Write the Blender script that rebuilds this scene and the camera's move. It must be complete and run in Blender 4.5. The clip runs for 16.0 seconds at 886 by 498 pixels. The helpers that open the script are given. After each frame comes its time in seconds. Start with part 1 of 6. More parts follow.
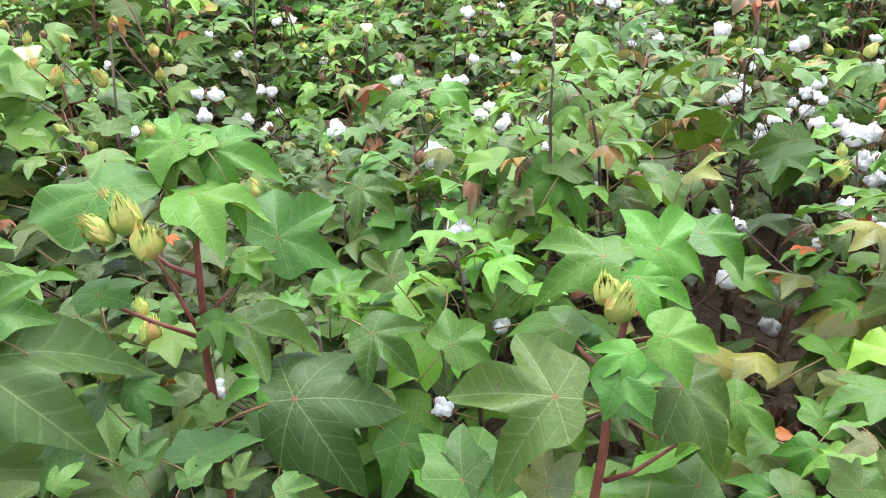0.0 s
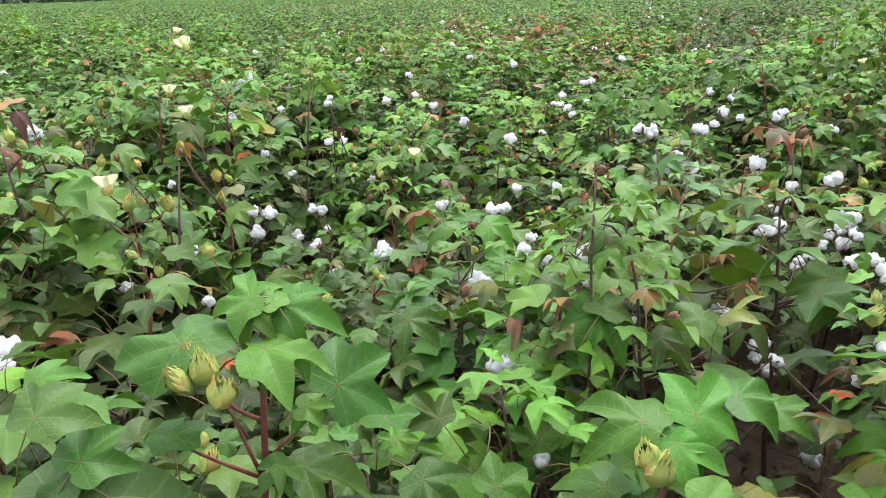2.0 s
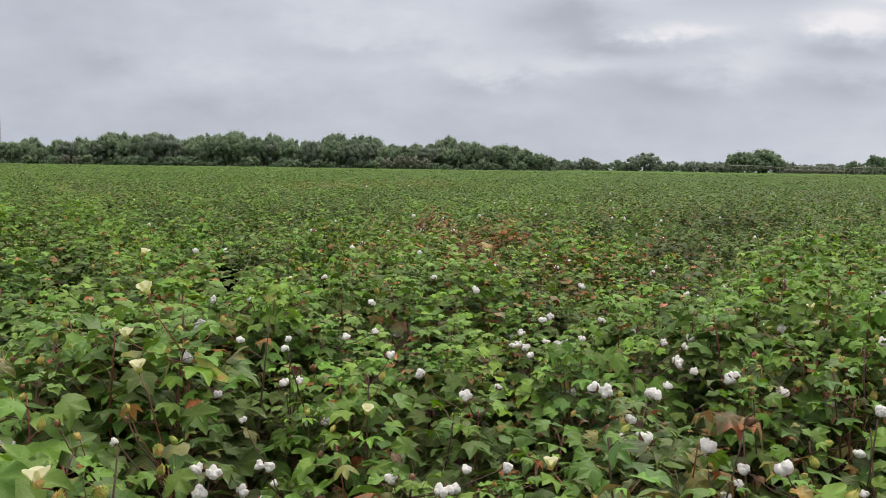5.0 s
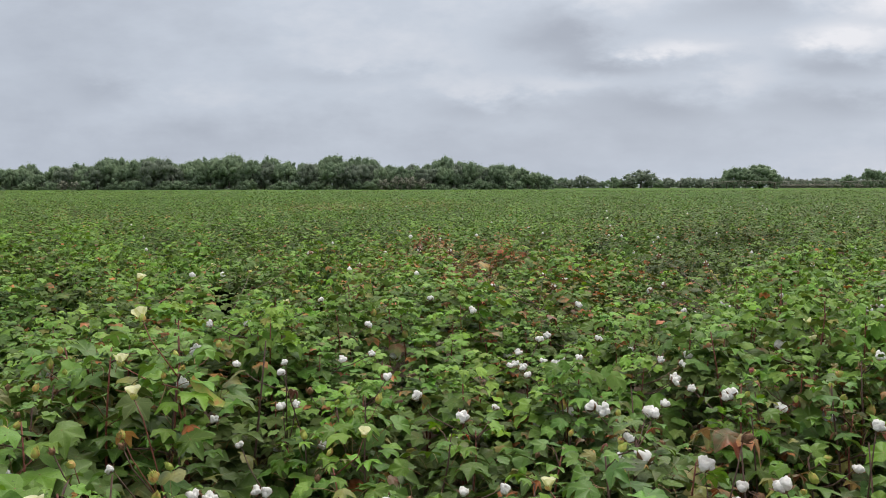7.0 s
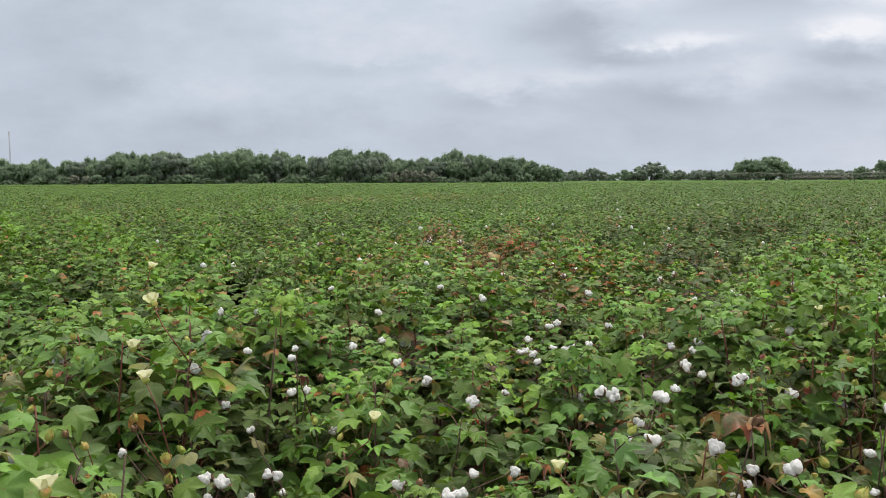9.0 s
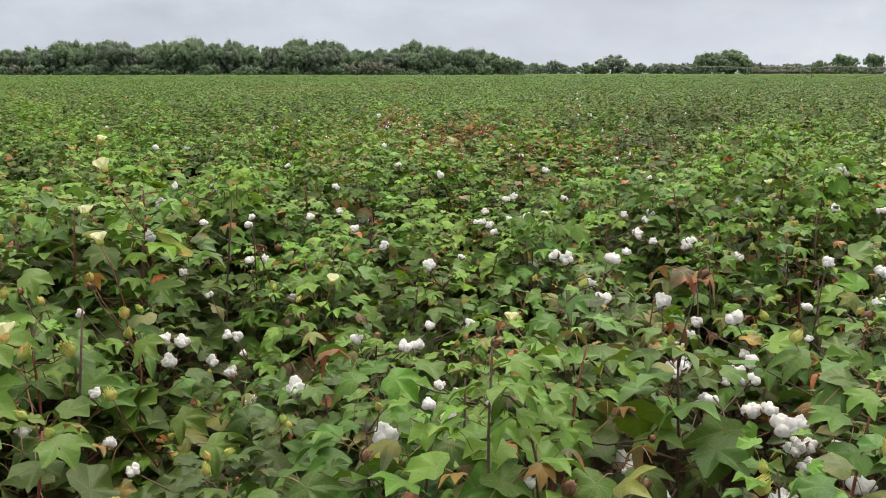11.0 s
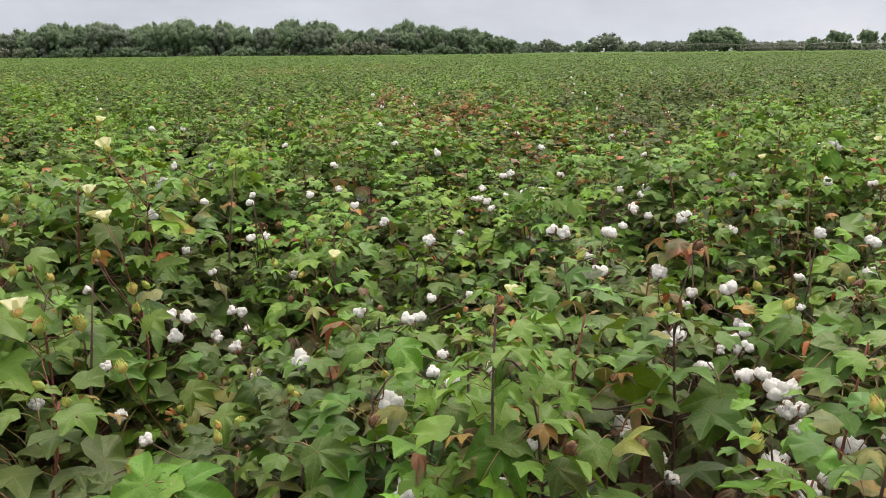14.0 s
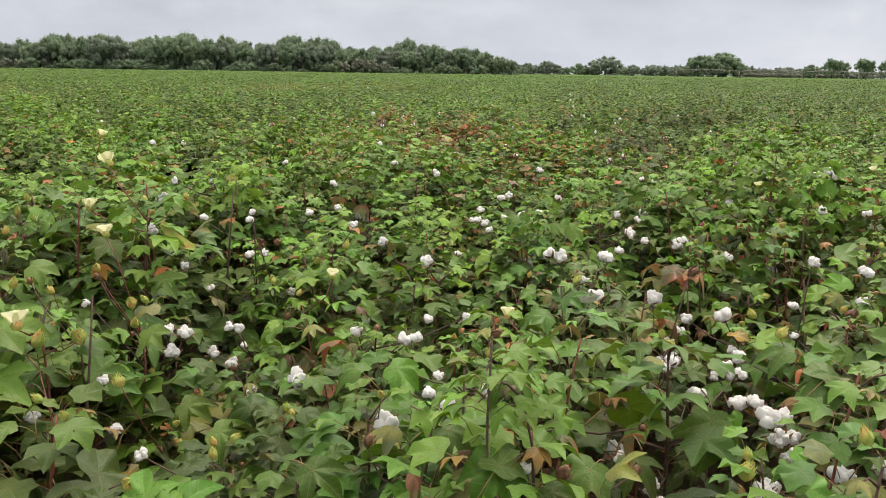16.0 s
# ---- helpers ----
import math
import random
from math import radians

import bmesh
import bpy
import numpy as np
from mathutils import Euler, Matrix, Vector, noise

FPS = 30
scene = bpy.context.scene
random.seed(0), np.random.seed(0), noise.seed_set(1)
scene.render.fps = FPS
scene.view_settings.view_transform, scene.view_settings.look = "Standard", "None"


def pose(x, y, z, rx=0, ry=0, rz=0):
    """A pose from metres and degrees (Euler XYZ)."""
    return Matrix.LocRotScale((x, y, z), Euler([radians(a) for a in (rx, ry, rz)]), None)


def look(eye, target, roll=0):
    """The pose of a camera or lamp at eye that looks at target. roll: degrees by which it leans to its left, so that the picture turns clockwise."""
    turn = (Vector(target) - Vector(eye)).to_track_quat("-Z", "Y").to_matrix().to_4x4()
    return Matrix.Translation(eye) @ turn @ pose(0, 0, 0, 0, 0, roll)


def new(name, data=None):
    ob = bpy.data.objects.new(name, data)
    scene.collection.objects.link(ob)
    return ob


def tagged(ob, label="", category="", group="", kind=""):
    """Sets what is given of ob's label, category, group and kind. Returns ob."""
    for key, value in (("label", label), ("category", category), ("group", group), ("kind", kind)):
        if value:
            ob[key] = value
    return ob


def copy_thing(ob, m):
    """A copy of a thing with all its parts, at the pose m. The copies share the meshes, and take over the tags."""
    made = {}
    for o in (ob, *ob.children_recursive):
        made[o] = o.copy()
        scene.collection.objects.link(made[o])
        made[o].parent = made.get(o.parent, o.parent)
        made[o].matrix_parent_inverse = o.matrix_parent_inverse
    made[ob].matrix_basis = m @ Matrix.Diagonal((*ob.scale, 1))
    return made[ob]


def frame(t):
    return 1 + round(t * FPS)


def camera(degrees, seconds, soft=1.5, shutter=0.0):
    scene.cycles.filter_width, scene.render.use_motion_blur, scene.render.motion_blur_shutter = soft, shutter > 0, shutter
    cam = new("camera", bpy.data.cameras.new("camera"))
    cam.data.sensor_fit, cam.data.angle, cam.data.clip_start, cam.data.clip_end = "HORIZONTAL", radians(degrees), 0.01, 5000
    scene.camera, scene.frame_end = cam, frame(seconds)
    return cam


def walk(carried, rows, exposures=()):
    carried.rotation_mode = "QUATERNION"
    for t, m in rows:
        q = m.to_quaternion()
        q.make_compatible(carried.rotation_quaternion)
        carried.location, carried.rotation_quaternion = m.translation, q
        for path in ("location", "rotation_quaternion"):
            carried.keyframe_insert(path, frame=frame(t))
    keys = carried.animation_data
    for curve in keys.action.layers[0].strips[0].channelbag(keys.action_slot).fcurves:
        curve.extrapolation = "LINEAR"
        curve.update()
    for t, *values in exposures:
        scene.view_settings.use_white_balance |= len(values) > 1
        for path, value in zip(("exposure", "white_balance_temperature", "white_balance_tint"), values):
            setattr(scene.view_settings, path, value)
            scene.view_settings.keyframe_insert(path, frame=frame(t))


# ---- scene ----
cam = camera(58.2, 16.0, soft=1.0)
PATH = [
    (0, (0.054, 0.059, 1.316), (-0.011, 1.867, 0.462), -2.4),
    (0.5, (0.054, 0.058, 1.339), (-0.01, 1.909, 0.583), -2.6),
    (1, (0.046, 0.048, 1.359), (-0.041, 1.91, 0.634), -2.5),
    (1.5, (0.045, 0.035, 1.383), (-0.077, 1.91, 0.697), -2.2),
    (2, (0.041, 0.019, 1.401), (-0.109, 1.915, 0.78), -1.8),
    (2.5, (0.047, 0.031, 1.424), (-0.113, 1.937, 0.839), -1.1),
    (3, (0.055, 0.071, 1.509), (-0.062, 1.983, 0.935), 0.1),
    (3.5, (0.072, 0.103, 1.625), (-0.01, 2.038, 1.126), 0.3),
    (4, (0.076, 0.11, 1.667), (0.001, 2.071, 1.282), 0.6),
    (4.5, (0.081, 0.099, 1.683), (0.006, 2.076, 1.395), 0.7),
    (5, (0.088, 0.083, 1.696), (0.013, 2.071, 1.492), 0.8),
    (7.5, (0.103, 0.078, 1.699), (0.026, 2.071, 1.548), -0.4),
    (8, (0.104, 0.074, 1.699), (0.017, 2.066, 1.551), -0.5),
    (8.5, (0.102, 0.069, 1.693), (0.007, 2.061, 1.539), -0.3),
    (9, (0.103, 0.074, 1.672), (0.007, 2.065, 1.501), -0.3),
    (9.5, (0.102, 0.065, 1.638), (0.014, 2.05, 1.412), -0.4),
    (10, (0.099, 0.063, 1.599), (0.033, 2.036, 1.277), -0.5),
    (10.2, (0.101, 0.063, 1.581), (0.058, 2.025, 1.194), -0.5),
    (12.5, (0.128, 0.005, 1.558), (0.154, 1.953, 1.105), 0.1),
    (13, (0.11, 0.0, 1.561), (0.129, 1.945, 1.095), -0.4),
    (13.5, (0.109, -0.001, 1.56), (0.125, 1.941, 1.08), -0.6),
    (14, (0.096, -0.001, 1.556), (0.114, 1.941, 1.077), -0.5),
    (14.5, (0.106, -0.01, 1.561), (0.124, 1.933, 1.087), -0.1),
    (15, (0.097, -0.018, 1.563), (0.119, 1.928, 1.1), 0.5),
    (15.5, (0.095, -0.027, 1.569), (0.118, 1.921, 1.118), 0.7),
    (16, (0.091, -0.02, 1.57), (0.118, 1.932, 1.136), 0.8),
]
EXPOSURES = [(0.0, 1.36, 5800, 11), (0.5, 1.22, 5800, 10.5), (1.5, 1.03, 5800, 10.5), (2.2, 0.80, 5950, 9.5), (3.0, 0.52, 6600, 11), (3.5, 0.37, 6900, 12), (4.0, 0.23, 6900, 13), (4.5, 0.15, 6900, 12), (5.0, 0.06, 6800, 12), (7.5, 0.03, 6500, 10), (8.0, 0.03, 6400, 10), (9.0, 0.13, 6550, 10), (9.5, 0.20, 6600, 10), (10.0, 0.31, 6700, 10), (10.6, 0.33, 6800, 10),
             (12.5, 0.35, 7000, 12.5), (16.0, 0.35, 7000, 12.5)]
walk(cam, [(t, look(eye, target, roll)) for t, eye, target, roll in PATH], EXPOSURES)

# ---- light: overcast sky ----
ZENITH = 2.7  # how much brighter the overcast is overhead
world = bpy.data.worlds.new("overcast_sky")
scene.world = world
world.use_nodes = True
wt = world.node_tree
wt.nodes.clear()


def set_up(n, sets):
    if "operation" in sets:
        n.operation = sets["operation"]
    if "use_clamp" in sets:
        n.use_clamp = sets["use_clamp"]
    if "data_type" in sets:
        n.data_type = sets["data_type"]
    if "blend_type" in sets:
        n.blend_type = sets["blend_type"]
    if "attribute_name" in sets:
        n.attribute_name = sets["attribute_name"]
    return n


def wnode(kind, **sets):
    return set_up(wt.nodes.new(kind), sets)


def wmath(op, a, b=0.0, c=0.0):
    n = wnode("ShaderNodeMath", operation=op)
    for i, v in enumerate((a, b, c)):
        if hasattr(v, "is_output"):
            wt.links.new(v, n.inputs[i])
        else:
            n.inputs[i].default_value = v
    return n.outputs[0]


sky = wnode("ShaderNodeTexSky")
sky.sky_type, sky.sun_disc = "NISHITA", False
sky.sun_elevation, sky.sun_rotation = radians(48), radians(20)
sky.air_density, sky.dust_density = 1.5, 3.0
coord = wnode("ShaderNodeTexCoord")
sep = wnode("ShaderNodeSeparateXYZ")
wt.links.new(coord.outputs["Generated"], sep.inputs[0])
up = wmath("MAXIMUM", sep.outputs[2], 0.0)
lift = wmath("ADD", up, 0.28)
comb = wnode("ShaderNodeCombineXYZ")
wt.links.new(wmath("DIVIDE", sep.outputs[0], lift), comb.inputs[0])
wt.links.new(wmath("DIVIDE", sep.outputs[1], lift), comb.inputs[1])


def cloud(scale, detail, shift):
    n = wnode("ShaderNodeTexNoise")
    n.inputs["Scale"].default_value, n.inputs["Detail"].default_value = scale, detail
    n.inputs["Roughness"].default_value = 0.55
    m = wnode("ShaderNodeMapping")
    m.inputs["Location"].default_value = shift
    wt.links.new(comb.outputs[0], m.inputs[0])
    wt.links.new(m.outputs[0], n.inputs[0])
    return n.outputs[0]


big = cloud(0.42, 5.0, (3.1, 0.4, 2.0))
fine = cloud(1.5, 4.0, (0.2, 5.4, 7.0))
mixed = wmath("ADD", wmath("MULTIPLY", big, 0.7), wmath("MULTIPLY", fine, 0.3))
# cloud banks ahead: across and up as slopes from straight ahead, half widths, and how much lighter or darker they are
ahead = wmath("MAXIMUM", sep.outputs[1], 0.05)
across, above = wmath("DIVIDE", sep.outputs[0], ahead), wmath("DIVIDE", sep.outputs[2], ahead)
flat = wnode("ShaderNodeCombineXYZ")
wt.links.new(wmath("MULTIPLY", across, 7.0), flat.inputs[0])
wt.links.new(wmath("MULTIPLY", above, 15.0), flat.inputs[1])
puff = wnode("ShaderNodeTexNoise")
puff.inputs["Scale"].default_value, puff.inputs["Detail"].default_value, puff.inputs["Roughness"].default_value = 1.0, 5.0, 0.6
wt.links.new(flat.outputs[0], puff.inputs["Vector"])
shake = wmath("MULTIPLY_ADD", puff.outputs[0], 0.20, -0.10)
across, above = wmath("ADD", across, shake), wmath("MULTIPLY_ADD", shake, 0.32, above)
mixed = wmath("MULTIPLY_ADD", mixed, 0.55, 0.225)
mixed = wmath("MULTIPLY_ADD", puff.outputs[0], 0.32, wmath("ADD", mixed, -0.155))
mixed = wmath("ADD", mixed, wmath("MULTIPLY", wmath("MINIMUM", wmath("MAXIMUM", across, -0.6), 0.6), 0.11))
for ca, cb, wa, wb, gain in ((0.105, 0.182, 0.075, 0.028, -0.19), (0.18, 0.150, 0.075, 0.014, -0.17), (0.45, 0.147, 0.075, 0.016, -0.17), (0.45, 0.100, 0.09, 0.018, -0.14), (0.235, 0.100, 0.10, 0.020, -0.15), (0.0, 0.096, 0.065, 0.015, -0.13),
                             (-0.47, 0.122, 0.055, 0.018, -0.10), (-0.165, 0.138, 0.07, 0.010, -0.08), (0.32, 0.212, 0.09, 0.018, -0.10), (0.455, 0.182, 0.055, 0.014, 0.20), (0.25, 0.168, 0.05, 0.010, 0.16), (0.345, 0.140, 0.04, 0.024, 0.06),
                             (0.52, 0.235, 0.10, 0.02, 0.12), (0.10, 0.122, 0.09, 0.012, 0.07), (0.25, 0.06, 0.4, 0.022, -0.05), (-0.40, 0.05, 0.34, 0.05, -0.08), (0.18, 0.24, 0.10, 0.018, 0.10), (0.02, 0.17, 0.22, 0.09, 0.05), (-0.5, 0.2, 0.2, 0.09, -0.04)):
    d = wmath("ADD", wmath("POWER", wmath("ABSOLUTE", wmath("DIVIDE", wmath("SUBTRACT", across, ca), wa)), 2.0),
              wmath("POWER", wmath("ABSOLUTE", wmath("DIVIDE", wmath("SUBTRACT", above, cb), wb)), 2.0))
    mixed = wmath("ADD", mixed, wmath("MULTIPLY", wmath("EXPONENT", wmath("MULTIPLY", d, -1.0)), gain * 1.35))
ramp = wnode("ShaderNodeValToRGB")
for i, (p, c) in enumerate(((0.25, (0.390, 0.438, 0.530, 1)), (0.50, (0.550, 0.615, 0.722, 1)), (0.75, (0.83, 0.85, 0.915, 1)))):
    e = ramp.color_ramp.elements[i] if i < 2 else ramp.color_ramp.elements.new(p)
    e.position, e.color = p, c
wt.links.new(mixed, ramp.inputs[0])
# an overcast sky is brighter and whiter overhead than at the horizon
white = wnode("ShaderNodeMix", data_type="RGBA")
wt.links.new(wmath("MULTIPLY", wmath("POWER", up, 2.0), 1.4), white.inputs[0])
wt.links.new(ramp.outputs[0], white.inputs[6])
white.inputs[7].default_value = (0.63, 0.61, 0.575, 1)
grade = wmath("MULTIPLY_ADD", wmath("POWER", up, 2.6), ZENITH, 0.97)
clouds = wnode("ShaderNodeBackground")
wt.links.new(white.outputs[2], clouds.inputs[0])
wt.links.new(grade, clouds.inputs[1])
air = wnode("ShaderNodeBackground")
wt.links.new(sky.outputs[0], air.inputs[0])
air.inputs[1].default_value = 0.05
mix = wnode("ShaderNodeMixShader")
mix.inputs[0].default_value = 0.93
wt.links.new(air.outputs[0], mix.inputs[1])
wt.links.new(clouds.outputs[0], mix.inputs[2])
out = wnode("ShaderNodeOutputWorld")
wt.links.new(mix.outputs[0], out.inputs[0])

sun = new("sun", bpy.data.lights.new("sun", "SUN"))
sun.data.energy, sun.data.angle, sun.data.color = 1.6, radians(35), (1.0, 0.97, 0.92)
sun.matrix_world = look((0, 0, 60), (-14, -38, 0))


# ---- materials ----
class Mat:
    def __init__(self, name, rough=0.6):
        self.m = bpy.data.materials.new(name)
        self.m.use_nodes = True
        self.t = self.m.node_tree
        self.b = self.t.nodes["Principled BSDF"]
        self.b.inputs["Roughness"].default_value = rough
        self.out = self.t.nodes["Material Output"]

    def node(self, kind, **sets):
        return set_up(self.t.nodes.new(kind), sets)

    def put(self, v, socket):
        if hasattr(v, "is_output"):
            self.t.links.new(v, socket)
        else:
            socket.default_value = v

    def math(self, op, a, b=0.0, c=0.0, clamp=False):
        n = self.node("ShaderNodeMath", operation=op, use_clamp=clamp)
        for i, v in enumerate((a, b, c)):
            self.put(v, n.inputs[i])
        return n.outputs[0]

    def noise(self, scale, detail=3.0, vector=None, rough=0.55):
        n = self.node("ShaderNodeTexNoise")
        n.inputs["Scale"].default_value, n.inputs["Detail"].default_value = scale, detail
        n.inputs["Roughness"].default_value = rough
        if vector is None:
            vector = self.node("ShaderNodeNewGeometry").outputs["Position"]
        self.t.links.new(vector, n.inputs["Vector"])
        return n.outputs[0]

    def ramp(self, fac, stops):
        n = self.node("ShaderNodeValToRGB")
        el = n.color_ramp.elements
        for i, (p, c) in enumerate(stops):
            e = el[i] if i < 2 else el.new(p)
            e.position, e.color = p, (*c, 1)
        self.put(fac, n.inputs[0])
        return n.outputs[0]

    def mix(self, fac, a, b, blend="MIX"):
        n = self.node("ShaderNodeMix", data_type="RGBA", blend_type=blend)
        self.put(fac, n.inputs[0])
        for v, i in ((a, 6), (b, 7)):
            self.put(v if hasattr(v, "is_output") else (*v, 1), n.inputs[i])
        return n.outputs[2]

    def hsv(self, col, h, s, v):
        n = self.node("ShaderNodeHueSaturation")
        self.put(h, n.inputs[0]), self.put(s, n.inputs[1]), self.put(v, n.inputs[2])
        self.put(col, n.inputs[4])
        return n.outputs[0]

    def attr(self, name):
        return self.node("ShaderNodeAttribute", attribute_name=name)

    def bump(self, height, strength, distance=0.01):
        n = self.node("ShaderNodeBump")
        n.inputs["Strength"].default_value, n.inputs["Distance"].default_value = strength, distance
        self.t.links.new(height, n.inputs["Height"])
        self.t.links.new(n.outputs[0], self.b.inputs["Normal"])
        return n.outputs[0]

    def chance(self):
        """A number of its own for each object and each loose piece."""
        a = self.node("ShaderNodeObjectInfo").outputs["Random"]
        b = self.node("ShaderNodeNewGeometry").outputs["Random Per Island"]
        return self.math("FRACT", self.math("ADD", a, b))

    def translucent(self, col, amount, normal=None):
        t = self.node("ShaderNodeBsdfTranslucent")
        self.put(col, t.inputs[0])
        if normal is not None:
            self.t.links.new(normal, t.inputs["Normal"])
        m = self.node("ShaderNodeMixShader")
        m.inputs[0].default_value = amount
        self.t.links.new(self.b.outputs[0], m.inputs[1])
        self.t.links.new(t.outputs[0], m.inputs[2])
        self.t.links.new(m.outputs[0], self.out.inputs[0])


def leaf_material(name="cotton_leaf", gloss=0.27, hue=0.440, vary=0.52, pure=0.73, tone=0.93, ribbed=0.06):
    # age: 0 young, 1 old and dull, 1.5 yellowing, 2 orange, 2.5 red, 3 and more brown and dry
    m = Mat(name, 0.5)
    age = m.attr("age").outputs["Fac"]
    place = m.attr("leafuv").outputs["Vector"]
    chance = m.chance()
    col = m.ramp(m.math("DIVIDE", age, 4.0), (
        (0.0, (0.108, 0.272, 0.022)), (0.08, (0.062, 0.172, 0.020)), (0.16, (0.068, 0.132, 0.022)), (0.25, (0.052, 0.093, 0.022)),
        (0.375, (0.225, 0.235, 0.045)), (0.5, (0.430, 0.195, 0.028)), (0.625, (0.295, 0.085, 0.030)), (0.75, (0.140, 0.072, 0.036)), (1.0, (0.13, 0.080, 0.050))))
    turning = m.math("MULTIPLY", m.math("GREATER_THAN", age, 1.3), m.math("MULTIPLY_ADD", m.noise(11.0, 3.0), 5.0, -2.15, clamp=True))
    col = m.mix(turning, col, (0.105, 0.135, 0.048))
    col = m.hsv(col, m.math("MULTIPLY_ADD", m.noise(2.1, 2.0), 0.05, m.math("MULTIPLY_ADD", chance, 0.026, hue + 0.006)), m.math("MULTIPLY_ADD", m.noise(1.3, 2.0), 0.5, pure),
                m.math("MULTIPLY_ADD", m.math("FRACT", m.math("MULTIPLY", chance, 7.31)), vary, tone - vary / 2))
    tinge = m.math("MULTIPLY", m.math("MULTIPLY_ADD", m.noise(6.5, 3.0), 6.0, -3.7, clamp=True), m.math("MULTIPLY_ADD", age, 2.0, -0.6, clamp=True))
    col = m.mix(m.math("MULTIPLY", tinge, 0.6), col, (0.165, 0.095, 0.035))
    stain = m.noise(55.0, 4.0)
    col = m.mix(m.math("MULTIPLY_ADD", stain, 6.0, -4.0, clamp=True), col, (0.115, 0.125, 0.05))
    blotch = m.noise(16.0, 3.0)
    col = m.mix(m.math("MULTIPLY_ADD", blotch, 1.5, -0.55, clamp=True), col, m.hsv(col, 0.49, 0.86, 1.22))
    # pale veins that fan out from the petiole
    sep = m.node("ShaderNodeSeparateXYZ")
    m.t.links.new(place, sep.inputs[0])
    x, y = m.math("ABSOLUTE", sep.outputs[0]), sep.outputs[1]
    veins, along = None, None
    for deg in (0, 58, 112):
        ca, sa = math.cos(radians(deg)), math.sin(radians(deg))
        d = m.math("ABSOLUTE", m.math("SUBTRACT", m.math("MULTIPLY", x, ca), m.math("MULTIPLY", y, sa)))
        s = m.math("ADD", m.math("MULTIPLY", x, sa), m.math("MULTIPLY", y, ca))
        if veins is None:
            veins, along = d, s
        else:
            nearer = m.math("LESS_THAN", d, veins)
            along = m.math("ADD", along, m.math("MULTIPLY", nearer, m.math("SUBTRACT", s, along)))
            veins = m.math("MINIMUM", veins, d)
    ribs = m.math("ABSOLUTE", m.math("SUBTRACT", m.math("FRACT", m.math("MULTIPLY", m.math("SUBTRACT", along, m.math("MULTIPLY", veins, 0.85)), 6.5)), 0.5))
    ribs = m.math("MULTIPLY", m.math("MULTIPLY_ADD", ribs, -9.0, 1.0, clamp=True), m.math("LESS_THAN", veins, 0.33))
    reach = m.node("ShaderNodeVectorMath", operation="LENGTH")
    m.t.links.new(place, reach.inputs[0])
    line = m.math("MULTIPLY", m.math("MULTIPLY_ADD", veins, -120.0, 1.2, clamp=True), m.math("GREATER_THAN", reach.outputs["Value"], 0.03))
    ribs = m.math("MULTIPLY", ribs, m.math("GREATER_THAN", reach.outputs["Value"], 0.08))
    col = m.mix(m.math("MULTIPLY", ribs, ribbed), col, (0.34, 0.42, 0.16))
    col = m.mix(m.math("MULTIPLY", line, 0.26), col, (0.34, 0.42, 0.16))
    col = m.mix(m.math("MULTIPLY", m.math("MULTIPLY_ADD", reach.outputs["Value"], -28.0, 1.15, clamp=True), 0.75), col, (0.26, 0.07, 0.045))
    specks = m.math("GREATER_THAN", m.noise(190.0, 1.0), 0.69)
    col = m.mix(m.math("MULTIPLY", specks, 0.45), col, (0.04, 0.045, 0.02))
    m.put(col, m.b.inputs["Base Color"])
    m.put(m.math("MULTIPLY_ADD", blotch, 0.3, 0.30), m.b.inputs["Roughness"])
    m.b.inputs["Specular IOR Level"].default_value = gloss
    h = m.math("SUBTRACT", m.noise(70.0, 3.0), m.math("ADD", m.math("MULTIPLY", line, 0.12), m.math("MULTIPLY", ribs, 0.10)))
    n = m.bump(h, 0.5, 0.004)
    m.translucent(m.hsv(col, 0.48, 1.05, 1.4), 0.17, n)
    return m.m


def plain(name, stops, scale, rough=0.7, bump=0.3, distance=0.005, clear=0.0, vary=0.3):
    m = Mat(name, rough)
    n = m.noise(scale, 5.0)
    col = m.ramp(n, stops)
    col = m.hsv(col, 0.5, 1.0, m.math("MULTIPLY_ADD", m.chance(), vary, 1 - vary / 2))
    m.put(col, m.b.inputs["Base Color"])
    m.bump(m.noise(scale * 3, 4.0), bump, distance)
    if clear:
        m.translucent(col, clear)
    return m.m


LEAF = leaf_material()
# the same leaf for the field, with brightness put into its colour by tone
FIELD_LEAF = leaf_material("field_leaf", 0.10, 0.436, 0.65, 0.68, 1.10)
NEAR_LEAF = leaf_material("near_cotton_leaf", 0.27, 0.449, 0.45, 0.80, 0.93, 0.10)
STEM = plain("red_stem", ((0.3, (0.13, 0.034, 0.024)), (0.62, (0.25, 0.075, 0.050)), (0.8, (0.22, 0.15, 0.06))), 45, 0.55)
PETIOLE = plain("green_petiole", ((0.3, (0.16, 0.17, 0.05)), (0.7, (0.30, 0.13, 0.07))), 30, 0.5)
BARK = plain("brown_stem", ((0.3, (0.05, 0.030, 0.024)), (0.7, (0.14, 0.075, 0.055))), 60, 0.75)
LINT = plain("cotton_lint", ((0.3, (0.86, 0.85, 0.83)), (0.6, (0.91, 0.905, 0.895))), 90, 0.95, 0.4, 0.004, 0.42, 0.04)
BURR = plain("dry_burr", ((0.3, (0.10, 0.05, 0.03)), (0.7, (0.34, 0.19, 0.10))), 80, 0.8)
BOLL = plain("green_boll", ((0.3, (0.13, 0.22, 0.05)), (0.7, (0.24, 0.32, 0.09))), 60, 0.45)
